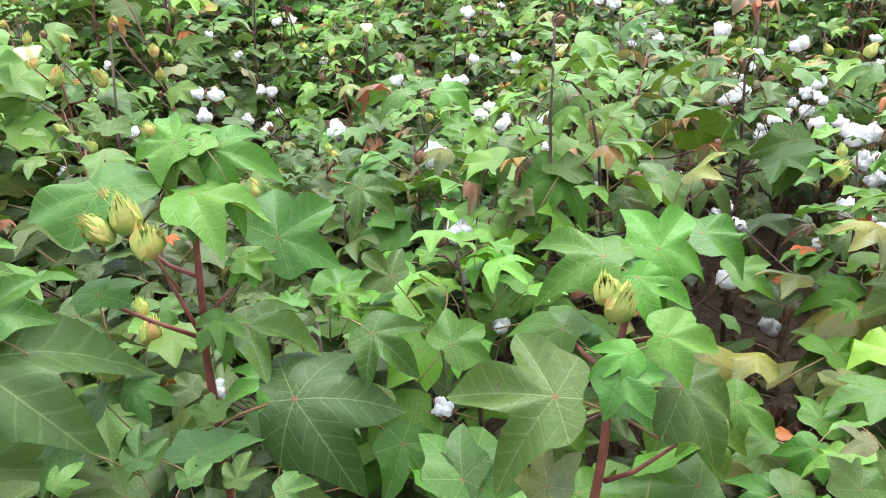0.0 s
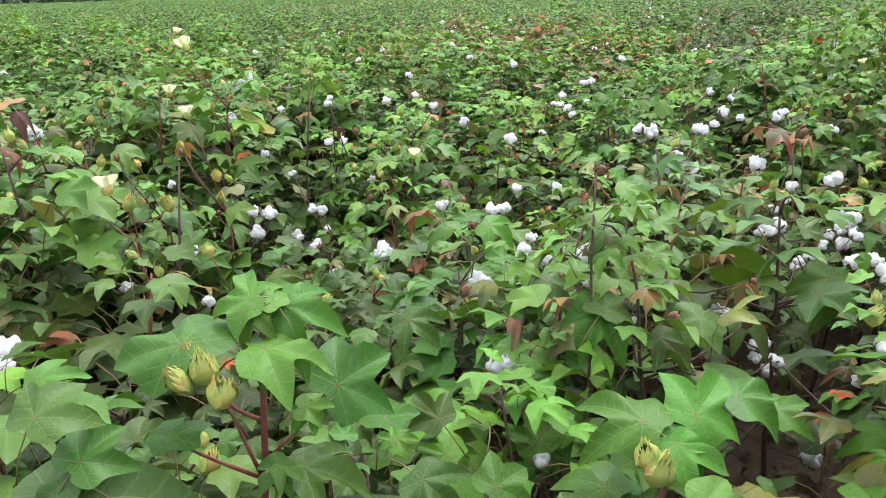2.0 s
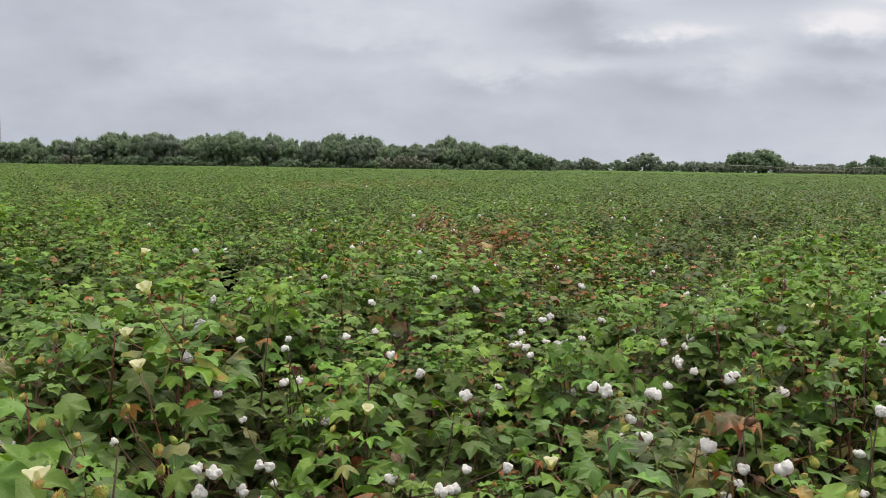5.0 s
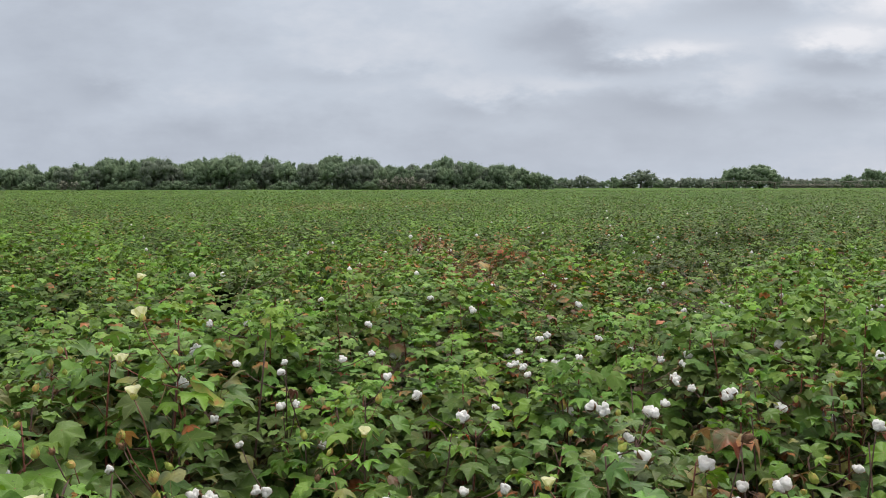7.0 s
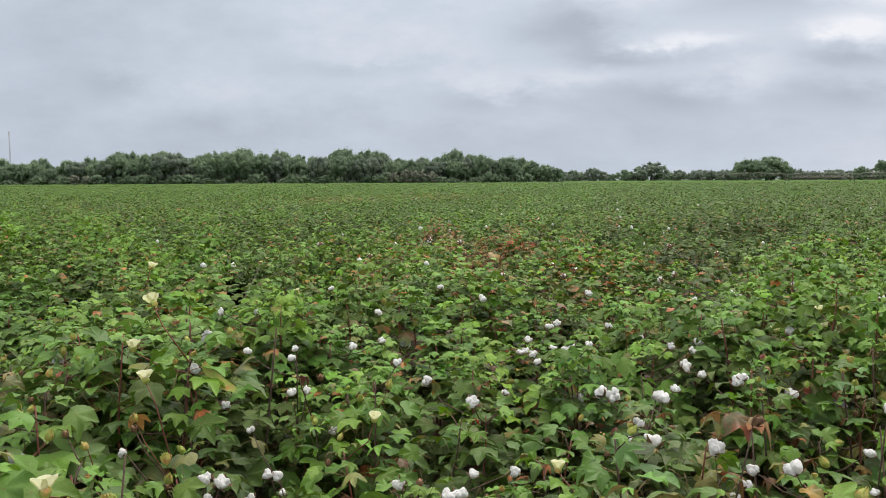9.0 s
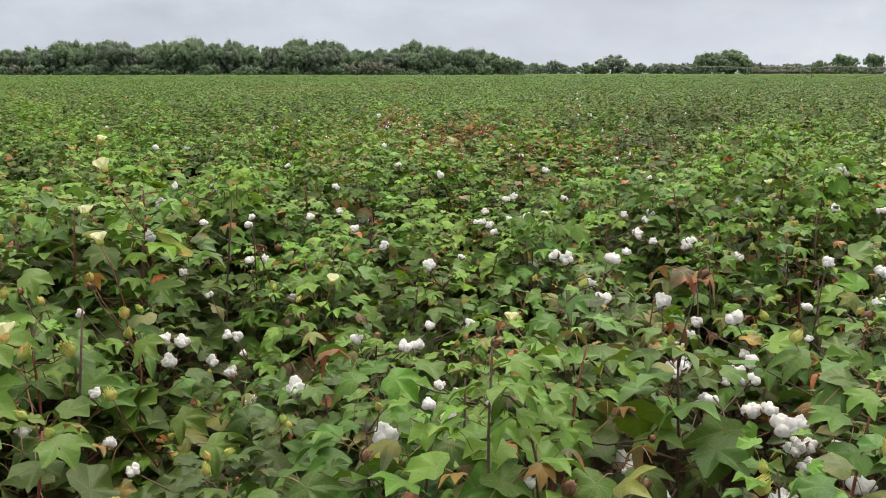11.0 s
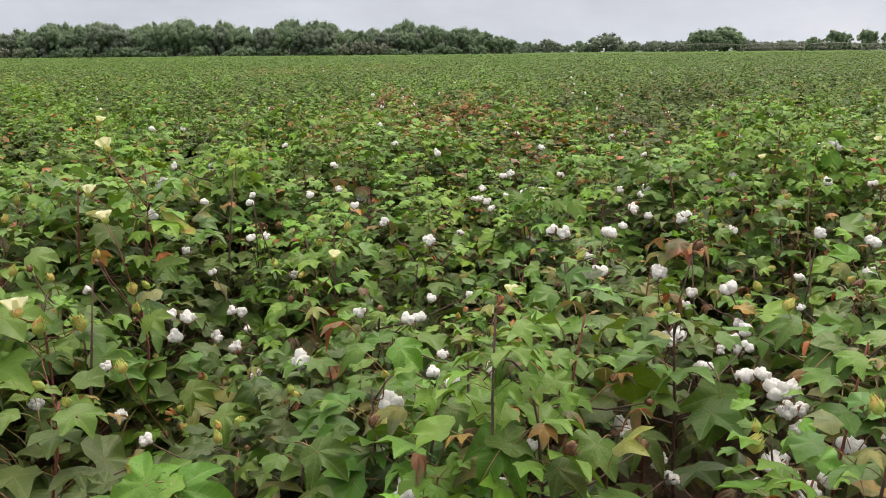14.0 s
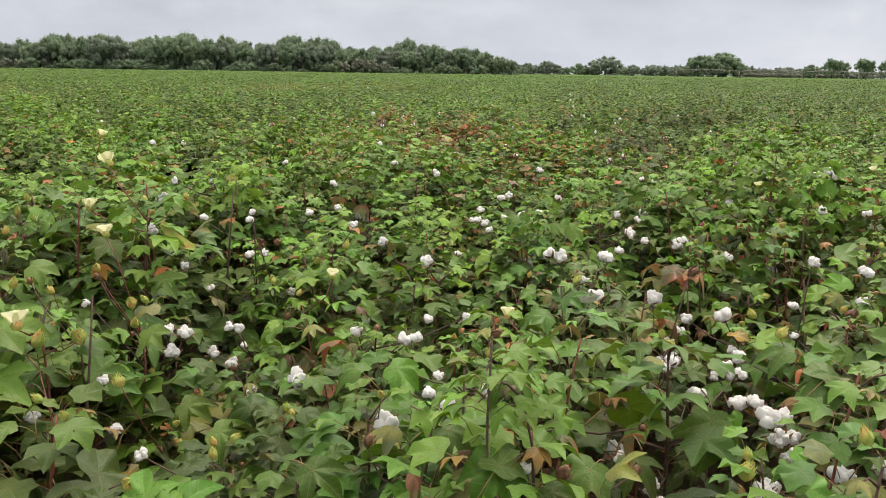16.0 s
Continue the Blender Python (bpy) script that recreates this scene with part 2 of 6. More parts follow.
BRACT = plain("pale_bract", ((0.3, (0.28, 0.40, 0.075)), (0.50, (0.49, 0.50, 0.12)), (0.64, (0.60, 0.35, 0.12))), 40, 0.6, 0.3, 0.004, 0.25)
PETAL = plain("cream_petal", ((0.3, (0.88, 0.86, 0.50)), (0.7, (0.92, 0.90, 0.66))), 30, 0.6, 0.3, 0.004, 0.42, 0.08)
PINK = plain("pink_petal", ((0.3, (0.55, 0.09, 0.16)), (0.7, (0.62, 0.22, 0.28))), 30, 0.6, 0.3, 0.004, 0.25, 0.2)


def soil_material():
    m = Mat("dry_soil", 0.95)
    col = m.ramp(m.noise(2.2, 6.0), ((0.3, (0.080, 0.053, 0.032)), (0.55, (0.140, 0.096, 0.058)), (0.75, (0.20, 0.145, 0.092))))
    col = m.mix(m.math("MULTIPLY_ADD", m.noise(38.0, 5.0), 2.0, -0.8, clamp=True), col, (0.075, 0.045, 0.034))
    m.put(col, m.b.inputs["Base Color"])
    m.bump(m.math("ADD", m.noise(24.0, 6.0), m.math("MULTIPLY", m.noise(140.0, 3.0), 0.4)), 0.9, 0.03)
    return m.m


def canopy_material():
    m = Mat("distant_cotton_canopy", 0.85)
    m.b.inputs["Specular IOR Level"].default_value = 0.1
    col = m.ramp(m.noise(5.0, 6.0, rough=0.7), ((0.3, (0.030, 0.064, 0.018)), (0.5, (0.070, 0.140, 0.026)), (0.68, (0.115, 0.205, 0.032))))
    col = m.mix(m.math("MULTIPLY_ADD", m.noise(0.035, 3.0), 2.4, -0.95, clamp=True), col, m.hsv(col, 0.475, 1.0, 1.15))
    m.put(col, m.b.inputs["Base Color"])
    m.bump(m.noise(7.0, 6.0, rough=0.7), 1.0, 0.25)
    return m.m


SOIL, CANOPY = soil_material(), canopy_material()
# both tree leaf colours are lightened and greyed to paint in distance haze
HAZED_TREE_LEAF = plain("hazed_tree_leaf", ((0.3, (0.185, 0.258, 0.165)), (0.55, (0.235, 0.315, 0.195)), (0.75, (0.285, 0.370, 0.215))), 0.12, 0.9, 0.1, 0.02, 0.5, 0.12)
HAZED_TREE_PALE = plain("hazed_grey_green_tree_leaf", ((0.3, (0.18, 0.225, 0.17)), (0.6, (0.25, 0.295, 0.225)), (0.8, (0.31, 0.35, 0.28))), 0.35, 0.9, 0.1, 0.02, 0.5, 0.2)
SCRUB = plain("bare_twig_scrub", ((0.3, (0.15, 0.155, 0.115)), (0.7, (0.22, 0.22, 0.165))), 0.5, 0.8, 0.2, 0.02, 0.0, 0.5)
TREE_BARK = plain("grey_bark", ((0.3, (0.06, 0.05, 0.042)), (0.7, (0.15, 0.13, 0.11))), 3.0, 0.9)
STEEL = plain("weathered_steel", ((0.3, (0.22, 0.20, 0.17)), (0.7, (0.31, 0.28, 0.24))), 2.0, 0.45, 0.1)
RUBBER = plain("black_rubber", ((0.3, (0.02, 0.02, 0.02)), (0.7, (0.035, 0.035, 0.033))), 4.0, 0.8)

# ---- mesh helpers ----
RNG = np.random.default_rng(7)


def raw_mesh(name, verts, faces, mats, attrs=None, slots=None, smooth=True):
    me = bpy.data.meshes.new(name)
    verts, faces = np.asarray(verts, np.float32), np.asarray(faces, np.int32)
    k = faces.shape[1]
    me.vertices.add(len(verts))
    me.vertices.foreach_set("co", verts.ravel())
    me.loops.add(faces.size)
    me.loops.foreach_set("vertex_index", faces.ravel())
    me.polygons.add(len(faces))
    me.polygons.foreach_set("loop_start", np.arange(0, faces.size, k, dtype=np.int32))
    me.polygons.foreach_set("use_smooth", np.full(len(faces), smooth))
    if slots is not None:
        me.polygons.foreach_set("material_index", np.asarray(slots, np.int32))
    for key, value in (attrs or {}).items():
        value = np.asarray(value, np.float32)
        a = me.attributes.new(key, "FLOAT_VECTOR" if value.ndim == 2 else "FLOAT", "POINT")
        a.data.foreach_set("vector" if value.ndim == 2 else "value", value.ravel())
    for x in mats:
        me.materials.append(x)
    me.update()
    me.validate()
    return me


def joined(*pieces):
    """Several (verts, tris) as one."""
    vs, fs, n = [], [], 0
    for v, f in pieces:
        vs.append(np.asarray(v, float)), fs.append(np.asarray(f, int) + n)
        n += len(v)
    return np.concatenate(vs), np.concatenate(fs)


def tube(path, radii, sides=6):
    path = np.asarray(path, float)
    radii = np.broadcast_to(np.asarray(radii, float), len(path))
    vs, fs = [], []
    for i, p in enumerate(path):
        d = path[min(i + 1, len(path) - 1)] - path[max(i - 1, 0)]
        d /= np.linalg.norm(d) + 1e-9
        a = np.cross(d, (0.3, 0.9, 0.1) if abs(d[2]) > 0.8 else (0, 0, 1))
        a /= np.linalg.norm(a)
        b = np.cross(d, a)
        for k in range(sides):
            t = 2 * math.pi * k / sides
            vs.append(p + radii[i] * (math.cos(t) * a + math.sin(t) * b))
    for i in range(len(path) - 1):
        for k in range(sides):
            q, r = i * sides + k, i * sides + (k + 1) % sides
            fs += [(q, r, r + sides), (q, r + sides, q + sides)]
    n = len(vs)
    vs += [path[0], path[-1]]
    for k in range(sides):
        fs += [(n, (k + 1) % sides, k), (n + 1, n - sides + k, n - sides + (k + 1) % sides)]
    return np.array(vs), np.array(fs)


def ball(level=2, rough=0.0, freq=3.0, seed=0):
    bm = bmesh.new()
    bmesh.ops.create_icosphere(bm, subdivisions=level, radius=1)
    v = np.array([x.co[:] for x in bm.verts])
    f = np.array([[x.index for x in p.verts] for p in bm.faces])
    bm.free()
    if rough:
        for i, p in enumerate(v):
            v[i] = p * (1 + rough * noise.noise(Vector(p * freq) + Vector((seed * 7.3, seed * 3.1, 0))))
    return v, f


def rot(rx=0, ry=0, rz=0):
    return np.array(Euler((rx, ry, rz)).to_matrix())


def part(name, mesh, parent, m=None, label=""):
    ob = new(name, mesh)
    ob.parent = parent
    if m is not None:
        ob.matrix_basis = m
    if label:
        tagged(ob, label)
    return ob


# ---- cotton leaf ----
HALF_LOBED = ((0, 1.0), (2.5, 0.95), (7, 0.89), (13, 0.825), (19, 0.75), (24, 0.675), (28, 0.61), (31.5, 0.58), (35, 0.605), (40, 0.685), (46, 0.775), (51, 0.845), (55, 0.91), (57, 0.935), (60, 0.885), (65, 0.81), (72, 0.725),
              (79, 0.655), (86, 0.615), (94, 0.605), (102, 0.61), (110, 0.605), (118, 0.575), (128, 0.525), (142, 0.45), (158, 0.37), (172, 0.25))
HALF_DEEP = ((0, 1.0), (2.5, 0.95), (6.5, 0.89), (11, 0.83), (15, 0.765), (19, 0.69), (22.5, 0.61), (26, 0.53), (29, 0.465), (31.5, 0.44), (34, 0.455), (37.5, 0.52), (42, 0.62), (47, 0.72), (52, 0.81), (56, 0.875), (58.5, 0.91), (61, 0.865),
             (65, 0.79), (70, 0.70), (76, 0.61), (83, 0.535), (91, 0.50), (100, 0.495), (110, 0.49), (120, 0.465), (133, 0.42), (148, 0.36), (165, 0.27))
LOBED_MID = ((0, 1.0), (7, 0.89), (19, 0.75), (31.5, 0.58), (40, 0.685), (51, 0.845), (57, 0.935), (65, 0.81), (86, 0.615), (110, 0.605), (142, 0.45), (168, 0.28))
DEEP_MID = ((0, 1.0), (6.5, 0.89), (15, 0.765), (22.5, 0.61), (31.5, 0.44), (37.5, 0.52), (47, 0.72), (58.5, 0.91), (65, 0.79), (76, 0.61), (91, 0.50), (120, 0.465), (150, 0.35))
HALF_MID = ((0, 1.0), (8, 0.89), (19, 0.80), (30, 0.74), (42, 0.775), (56, 0.87), (66, 0.79), (86, 0.69), (110, 0.63), (140, 0.50), (168, 0.31))
HALF_FAR = ((0, 1.0), (13, 0.84), (30, 0.73), (55, 0.87), (84, 0.69), (118, 0.60), (160, 0.36))
HALF_TINY = ((0, 1.0), (30, 0.74), (58, 0.88), (115, 0.60))


def outline(half, rng, jitter):
    """A margin that swells and shrinks gently from lobe to lobe."""
    ang = np.array([a for a, _ in half] + [360 - a for a, _ in reversed(half[1:])])
    rad = np.array([r for _, r in half] + [r for _, r in reversed(half[1:])])
    ang = np.radians(ang)
    p = rng.uniform(0, 6.28, 4)
    rad = rad * (1 + jitter * (np.sin(ang + p[0]) + np.sin(2 * ang + p[1]) + 0.7 * np.sin(5 * ang + p[2])))
    return ang + jitter * 1.5 * np.sin(2 * ang + p[3]) * np.sin(ang / 2), rad


LOBES = np.radians((0, 57, 115, -57, -115))


def leaf_shape(half, rng, ring=True, jitter=0.05, droop=0.28, fold=0.10, broad=1.0, rings=(0.55,)):
    """A blade of length 1 along +y from its petiole: verts, tris, flat places. Each lobe is keeled along its vein and bends down by itself."""
    ang, rad = outline(half, rng, jitter)
    n = len(ang)
    flat = np.stack([rad * np.sin(ang) * broad, rad * np.cos(ang), 0 * ang], 1)
    rings = rings if ring else ()
    flat = np.concatenate([np.zeros((1, 3))] + [flat * q for q in rings] + [flat])
    r = np.hypot(flat[:, 0], flat[:, 1])
    a = np.arctan2(flat[:, 0], flat[:, 1])
    bend = np.zeros(len(r))
    whole = np.zeros(len(r))
    for lobe in LOBES:
        w = np.exp(-((a - lobe) / 0.42) ** 2)
        bend += w * droop * rng.uniform(0.0, 2.0)
        whole += w
    bend = bend / np.maximum(whole, 0.2)
    keel = np.cos(np.minimum(np.abs(a), radians(143)) * 2 * math.pi / radians(57))
    keel = keel * np.clip(1.5 - np.abs(a) / 1.4, 0.25, 1)
    v = flat.copy()
    v[:, 2] = -bend * r ** 2.2 - fold * rng.uniform(0.6, 1.3) * 1.35 * r ** 2.1 * keel + rng.normal(0, 0.12) * flat[:, 0] + rng.uniform(-0.10, 0.22) * r ** 2
    v[:, 2] += 0.045 * np.sin(6 * a + rng.uniform(0, 6)) * r ** 3 + 0.05 * np.sin(3 * a + rng.uniform(0, 6)) * r ** 2
    v[:, 2] += rng.uniform(-0.25, 0.12) * np.abs(flat[:, 0]) ** 1.5
    f = []
    for k in range(n):
        j = (k + 1) % n
        f.append((0, 1 + j, 1 + k))
        for i in range(len(rings)):
            a0, a1 = 1 + i * n, 1 + (i + 1) * n
            f += [(a0 + k, a0 + j, a1 + j), (a0 + k, a1 + j, a1 + k)]
    return v, np.array(f), flat


def leaf_mesh(name, age, rng, petiole=1.0, half=HALF_LOBED, mat=LEAF, **shape):
    v, f, flat = leaf_shape(half, rng, True, **shape)
    slots = np.zeros(len(f), int)
    if petiole:
        p = np.array([(0, 0.02, -0.012), (0, -0.25, -0.06), (0, -0.6, -0.28), (0, -1.0 * petiole, -0.75 * petiole)])
        pv, pf = tube(p, (0.020, 0.018, 0.018, 0.022), 3)
        v, f2 = joined((v, f), (pv, pf))
        slots = np.concatenate([slots, np.ones(len(pf), int)])
        flat = np.concatenate([flat, np.full((len(pv), 3), 0.5)])
        f = f2
    return raw_mesh(name, v, f, (mat, PETIOLE), {"age": np.full(len(v), age), "leafuv": flat}, slots)


# leaf meshes by age: young, mature, old, yellowing, orange, red, brown
LEAVES = {}
for kind, age, droop, fold in (("young", 0.10, 0.06, 0.20), ("fresh", 0.34, 0.08, 0.20), ("mature", 0.60, 0.11, 0.20), ("old", 0.95, 0.15, 0.18),
                               ("yellow", 1.45, 0.35, 0.16), ("orange", 1.80, 0.45, 0.22), ("red", 2.15, 0.5, 0.24), ("brown", 2.9, 0.8, 0.36)):
    LEAVES[kind] = [leaf_mesh("leaf_" + kind, age + RNG.normal(0, 0.05), RNG, droop=droop * RNG.uniform(0.4, 1.5), fold=fold,
                              broad=RNG.uniform(0.88, 1.06), half=(LOBED_MID, DEEP_MID, HALF_MID, LOBED_MID)[q % 4], rings=(0.55,)) for q in range(8 if age < 1 else 4)]

# larger leaves for the nearest plants
HERO = {}
for kind, age, droop, fold in (("young", 0.14, 0.25, 0.26), ("lively", 0.26, 0.34, 0.26), ("fresh", 0.42, 0.38, 0.24), ("mature", 0.66, 0.42, 0.22), ("old", 0.90, 0.45, 0.20), ("yellow", 1.42, 0.4, 0.13)):
    HERO[kind] = [leaf_mesh("leaf_" + kind, age + RNG.normal(0, 0.05), RNG, droop=droop * RNG.uniform(0.4, 1.7), fold=fold * RNG.uniform(0.7, 1.3), jitter=0.03,
                            broad=RNG.uniform(0.90, 1.05), half=HALF_DEEP if q % 4 else HALF_LOBED, mat=NEAR_LEAF, rings=(0.22, 0.45, 0.65, 0.85)) for q in range(5)]


# ---- bolls, buds and flowers ----
def star(count, length, width, lift, rng, curl=0.0, tip=0.0):
    """Pointed scales round +z."""
    out = []
    for k in range(count):
        a = 2 * math.pi * (k + rng.uniform(-0.1, 0.1)) / count
        rows = []
        for i in range(4):
            t = i / 3
            w = width * (1 - t) ** 0.7 * (0.6 + 0.9 * t * (1 - t) * 2) if i < 3 else 0.0008
            th = lift + curl * t
            rr, zz = length * t * math.sin(th) + 0.002, length * t * math.cos(th)
            rows += [(rr, -w, zz), (rr + 0.25 * w, 0, zz - 0.25 * w), (rr, w, zz)]
        v = np.array(rows)
        v = v @ rot(0, 0, a).T
        f = []
        for i in range(3):
            for j in (0, 1):
                q = i * 3 + j
                f += [(q, q + 1, q + 4), (q, q + 4, q + 3)]
        out.append((v, np.array(f)))
    return joined(*out)


def lint_mesh(seed, locks=4, r=0.0185, spread=0.0125, level=3):
    """Fluffy locks that spill out of a burr: soft tufts with a crumpled surface."""
    rng = np.random.default_rng(seed)
    out = []
    for k in range(locks):
        a = 2 * math.pi * k / locks + rng.uniform(-0.3, 0.3)
        v, f = ball(level)
        for i, q in enumerate(v):
            q = Vector(q)
            o = Vector((seed * 7.3 + k, k * 3.1, seed))
            fold = abs(noise.noise(q * 2.4 + o)) + 0.5 * abs(noise.noise(q * 5.2 + o))
            v[i] = q * (0.86 + 0.30 * noise.noise(q * 1.3 + o) + 0.42 * fold)
        v = v * np.array((r * 1.02, r * 0.95, r * 1.35)) * rng.uniform(0.85, 1.15)
        v[:, 2] += np.where(v[:, 2] < 0, -v[:, 2] * 0.25, 0)
        v = v @ rot(rng.normal(0, 0.25), rng.uniform(0.35, 0.8), 0).T + (spread, 0, 0.022 + rng.normal(0, 0.003))
        out.append((v @ rot(0, 0, a).T, f))
    return raw_mesh("lint", *joined(*out), (LINT,))


FAR_LINTS = [lint_mesh(s, 4, 0.0175, 0.013, 2) for s in (61, 67, 71)]
LINTS = [lint_mesh(11), lint_mesh(23, 4, 0.0175, 0.0145), lint_mesh(37, 3, 0.020, 0.0125), lint_mesh(41, 3, 0.0185, 0.011), lint_mesh(53, 4, 0.0165, 0.014)]
BURRS = [raw_mesh("burr", *star(5, 0.054, 0.015, 1.32, np.random.default_rng(s), -0.30), (BURR,)) for s in (1, 2)]


def green_boll_mesh():
    v, f = ball(2)
    v = v * np.array((0.0095, 0.0095, 0.012))
    top = v[:, 2] > 0.008
    v[top, 2] += (v[top, 2] - 0.008) * 0.6
    return raw_mesh("boll", v + (0, 0, 0.017), f, (BOLL,))


GREEN = green_boll_mesh()


def bract_mesh(seed, length=0.042, wide=0.020, flare=0.5):
    """Three heart-shaped bracts round a bud, each slit into long pointed teeth."""
    rng = np.random.default_rng(seed)
    out = []
    nu, nv = 6, 13
    for k in range(3):
        rows = []
        for i in range(nu):
            t = i / (nu - 1)
            for j in range(nv):
                s = j / (nv - 1) * 2 - 1
                w = wide * (math.sin(math.pi * (0.16 + 0.50 * t)) ** 0.7) * (1 + 0.25 * max(0, t - 0.6))
                tooth = j % 2 == 1
                tall = 1 - 0.42 * s * s
                up = t * tall if i < nu - 2 else (t * tall * (1.12 if tooth else 0.72) * rng.uniform(0.92, 1.1) if i == nu - 1 else t * tall * (1.0 if tooth else 0.88))
                bulge = wide * (0.42 + 0.50 * math.sin(math.pi * min(1, 0.1 + 0.85 * t))) + flare * wide * max(0, t - 0.45) ** 1.4
                bulge *= 1 - 1.3 * max(0, t - 0.58)
                pinch = 0.30 if i == nu - 1 and tooth else 0.0
                rows.append((bulge * (1 - 0.45 * s * s), s * w * (1 + 0.1 * pinch), length * up))
        v = np.array(rows) @ rot(0, rng.normal(0, 0.08), 0).T @ rot(0, 0, 2 * math.pi * k / 3 + 0.3).T
        f = []
        for i in range(nu - 1):
            for j in range(nv - 1):
                q = i * nv + j
                f += [(q, q + 1, q + nv + 1), (q, q + nv + 1, q + nv)]
        out.append((v, np.array(f)))
    return raw_mesh("bract", *joined(*out), (BRACT,))


BRACTS = [bract_mesh(1, 0.046, 0.0175, 0.2), bract_mesh(2, 0.042, 0.0180, 0.4), bract_mesh(3, 0.050, 0.0170, 0.0)]


def petals_mesh(mat, length=0.056, lift=0.40, wide=0.022):
    out = []
    rng = np.random.default_rng(5)
    for k in range(5):
        rows, nu, nv = [], 5, 5
        for i in range(nu):
            t = i / (nu - 1)
            th = lift * (0.35 + 0.9 * t)
            for j in range(nv):
                s = j / (nv - 1) * 2 - 1
                w = wide * (0.25 + 0.9 * t - 0.15 * t ** 4)
                top = length * t * (1 - 0.12 * s * s * t)
                rows.append((0.004 + top * math.sin(th) - 0.25 * w * abs(s) ** 2, s * w, top * math.cos(th) + rng.normal(0, 0.0008)))
        v = np.array(rows) @ rot(0, 0, 0.25).T @ rot(0, 0, 2 * math.pi * k / 5).T
        f = []
        for i in range(nu - 1):
            for j in range(nv - 1):
                q = i * nv + j
                f += [(q, q + 1, q + nv + 1), (q, q + nv + 1, q + nv)]
        out.append((v, np.array(f)))
    return raw_mesh("petals", *joined(*out), (mat,))


CREAM_PETALS, PINK_PETALS = petals_mesh(PETAL), petals_mesh(PINK, 0.036, 0.12, 0.012)


def dry_husk_mesh(seed):
    """A withered boll: crumpled brown scales."""
    v, f = ball(3)
    for i, q in enumerate(v):
        q = Vector(q)
        v[i] = q * (1 + 0.45 * abs(noise.noise(q * 2.3 + Vector((seed, 0, 0)))) - 0.35 * abs(noise.noise(q * 5.1 + Vector((0, seed, 0)))))
    v = v * np.array((0.012, 0.010, 0.021)) + (0, 0, 0.018)
    return raw_mesh("husk", *joined((v, f), star(5, 0.040, 0.012, 0.95, np.random.default_rng(seed), -0.5)), (BURR,))


HUSKS = [dry_husk_mesh(s) for s in (3, 9)]


def aim(p, direction, size=1.0, spin=0.0):
    """A pose at p whose +z looks along direction."""
    q = Vector(direction).to_track_quat("Z", "Y").to_matrix().to_4x4()
    return Matrix.Translation(p) @ q @ Matrix.Rotation(spin, 4, "Z") @ Matrix.Scale(size, 4)


def add_fruit(plant, kind, p, direction, size, rng):
    m = aim(p, direction, size, rng.uniform(0, 6))
    if kind == "open":
        b = part("open_boll", BURRS[rng.integers(2)], plant, m, "dry brown burr of an open white cotton boll")
        part("lint", LINTS[rng.integers(5)], b, None, "fluffy white cotton lint")
    elif kind == "green":
        b = part("green_boll", GREEN, plant, m, "closed green cotton boll")
        part("bract", BRACTS[rng.integers(3)], b)
    elif kind == "husk":
        part("dry_husk", HUSKS[rng.integers(2)], plant, m, "withered brown boll husk")
    elif kind == "bud":
        part("bud", BRACTS[rng.integers(3)], plant, m, "pale green fringed flower bud")
    else:
        b = part("flower", CREAM_PETALS if kind == "cream" else PINK_PETALS, plant, m, "cream cotton flower" if kind == "cream" else "withered pink cotton flower")
        part("bract", BRACTS[1], b, Matrix.Scale(0.8, 4))


def leaf_pose(p, az, droop, size, roll=0.0):
    """A leaf whose petiole joins it at p; its tip points to az and dips by droop."""
    return Matrix.Translation(p) @ Matrix.Rotation(az - math.pi / 2, 4, "Z") @ Matrix.Rotation(-droop, 4, "X") @ Matrix.Rotation(roll, 4, "Y") @ Matrix.Scale(size, 4)


# ---- canopy ----
GAPS = ((-0.70, 2.62, 0.34, 0.34), (0.44, 4.6, 0.40, 0.32), (2.0, 6.7, 0.6, 0.44), (1.02, 2.30, 0.26, 0.40), (-1.2, 6.4, 0.5, 0.42), (2.3, 4.4, 0.4, 0.3), (2.3, 9.3, 0.9, 0.40), (1.95, 12.4, 1.2, 0.4),
        (4.6, 13.9, 1.6, 0.42), (0.15, 1.95, 0.25, 0.12), (-0.15, 2.1, 0.3, 0.10), (-0.48, 1.9, 0.3, 0.14))
RISES = ((-1.35, 3.1, 0.55, 0.24), (-1.7, 4.3, 0.6, 0.2), (-0.95, 1.75, 0.3, 0.10), (0.62, 3.3, 0.3, 0.12), (-0.1, 3.0, 0.3, 0.06), (1.5, 3.8, 0.45, 0.08), (0.9, 2.75, 0.25, 0.10))


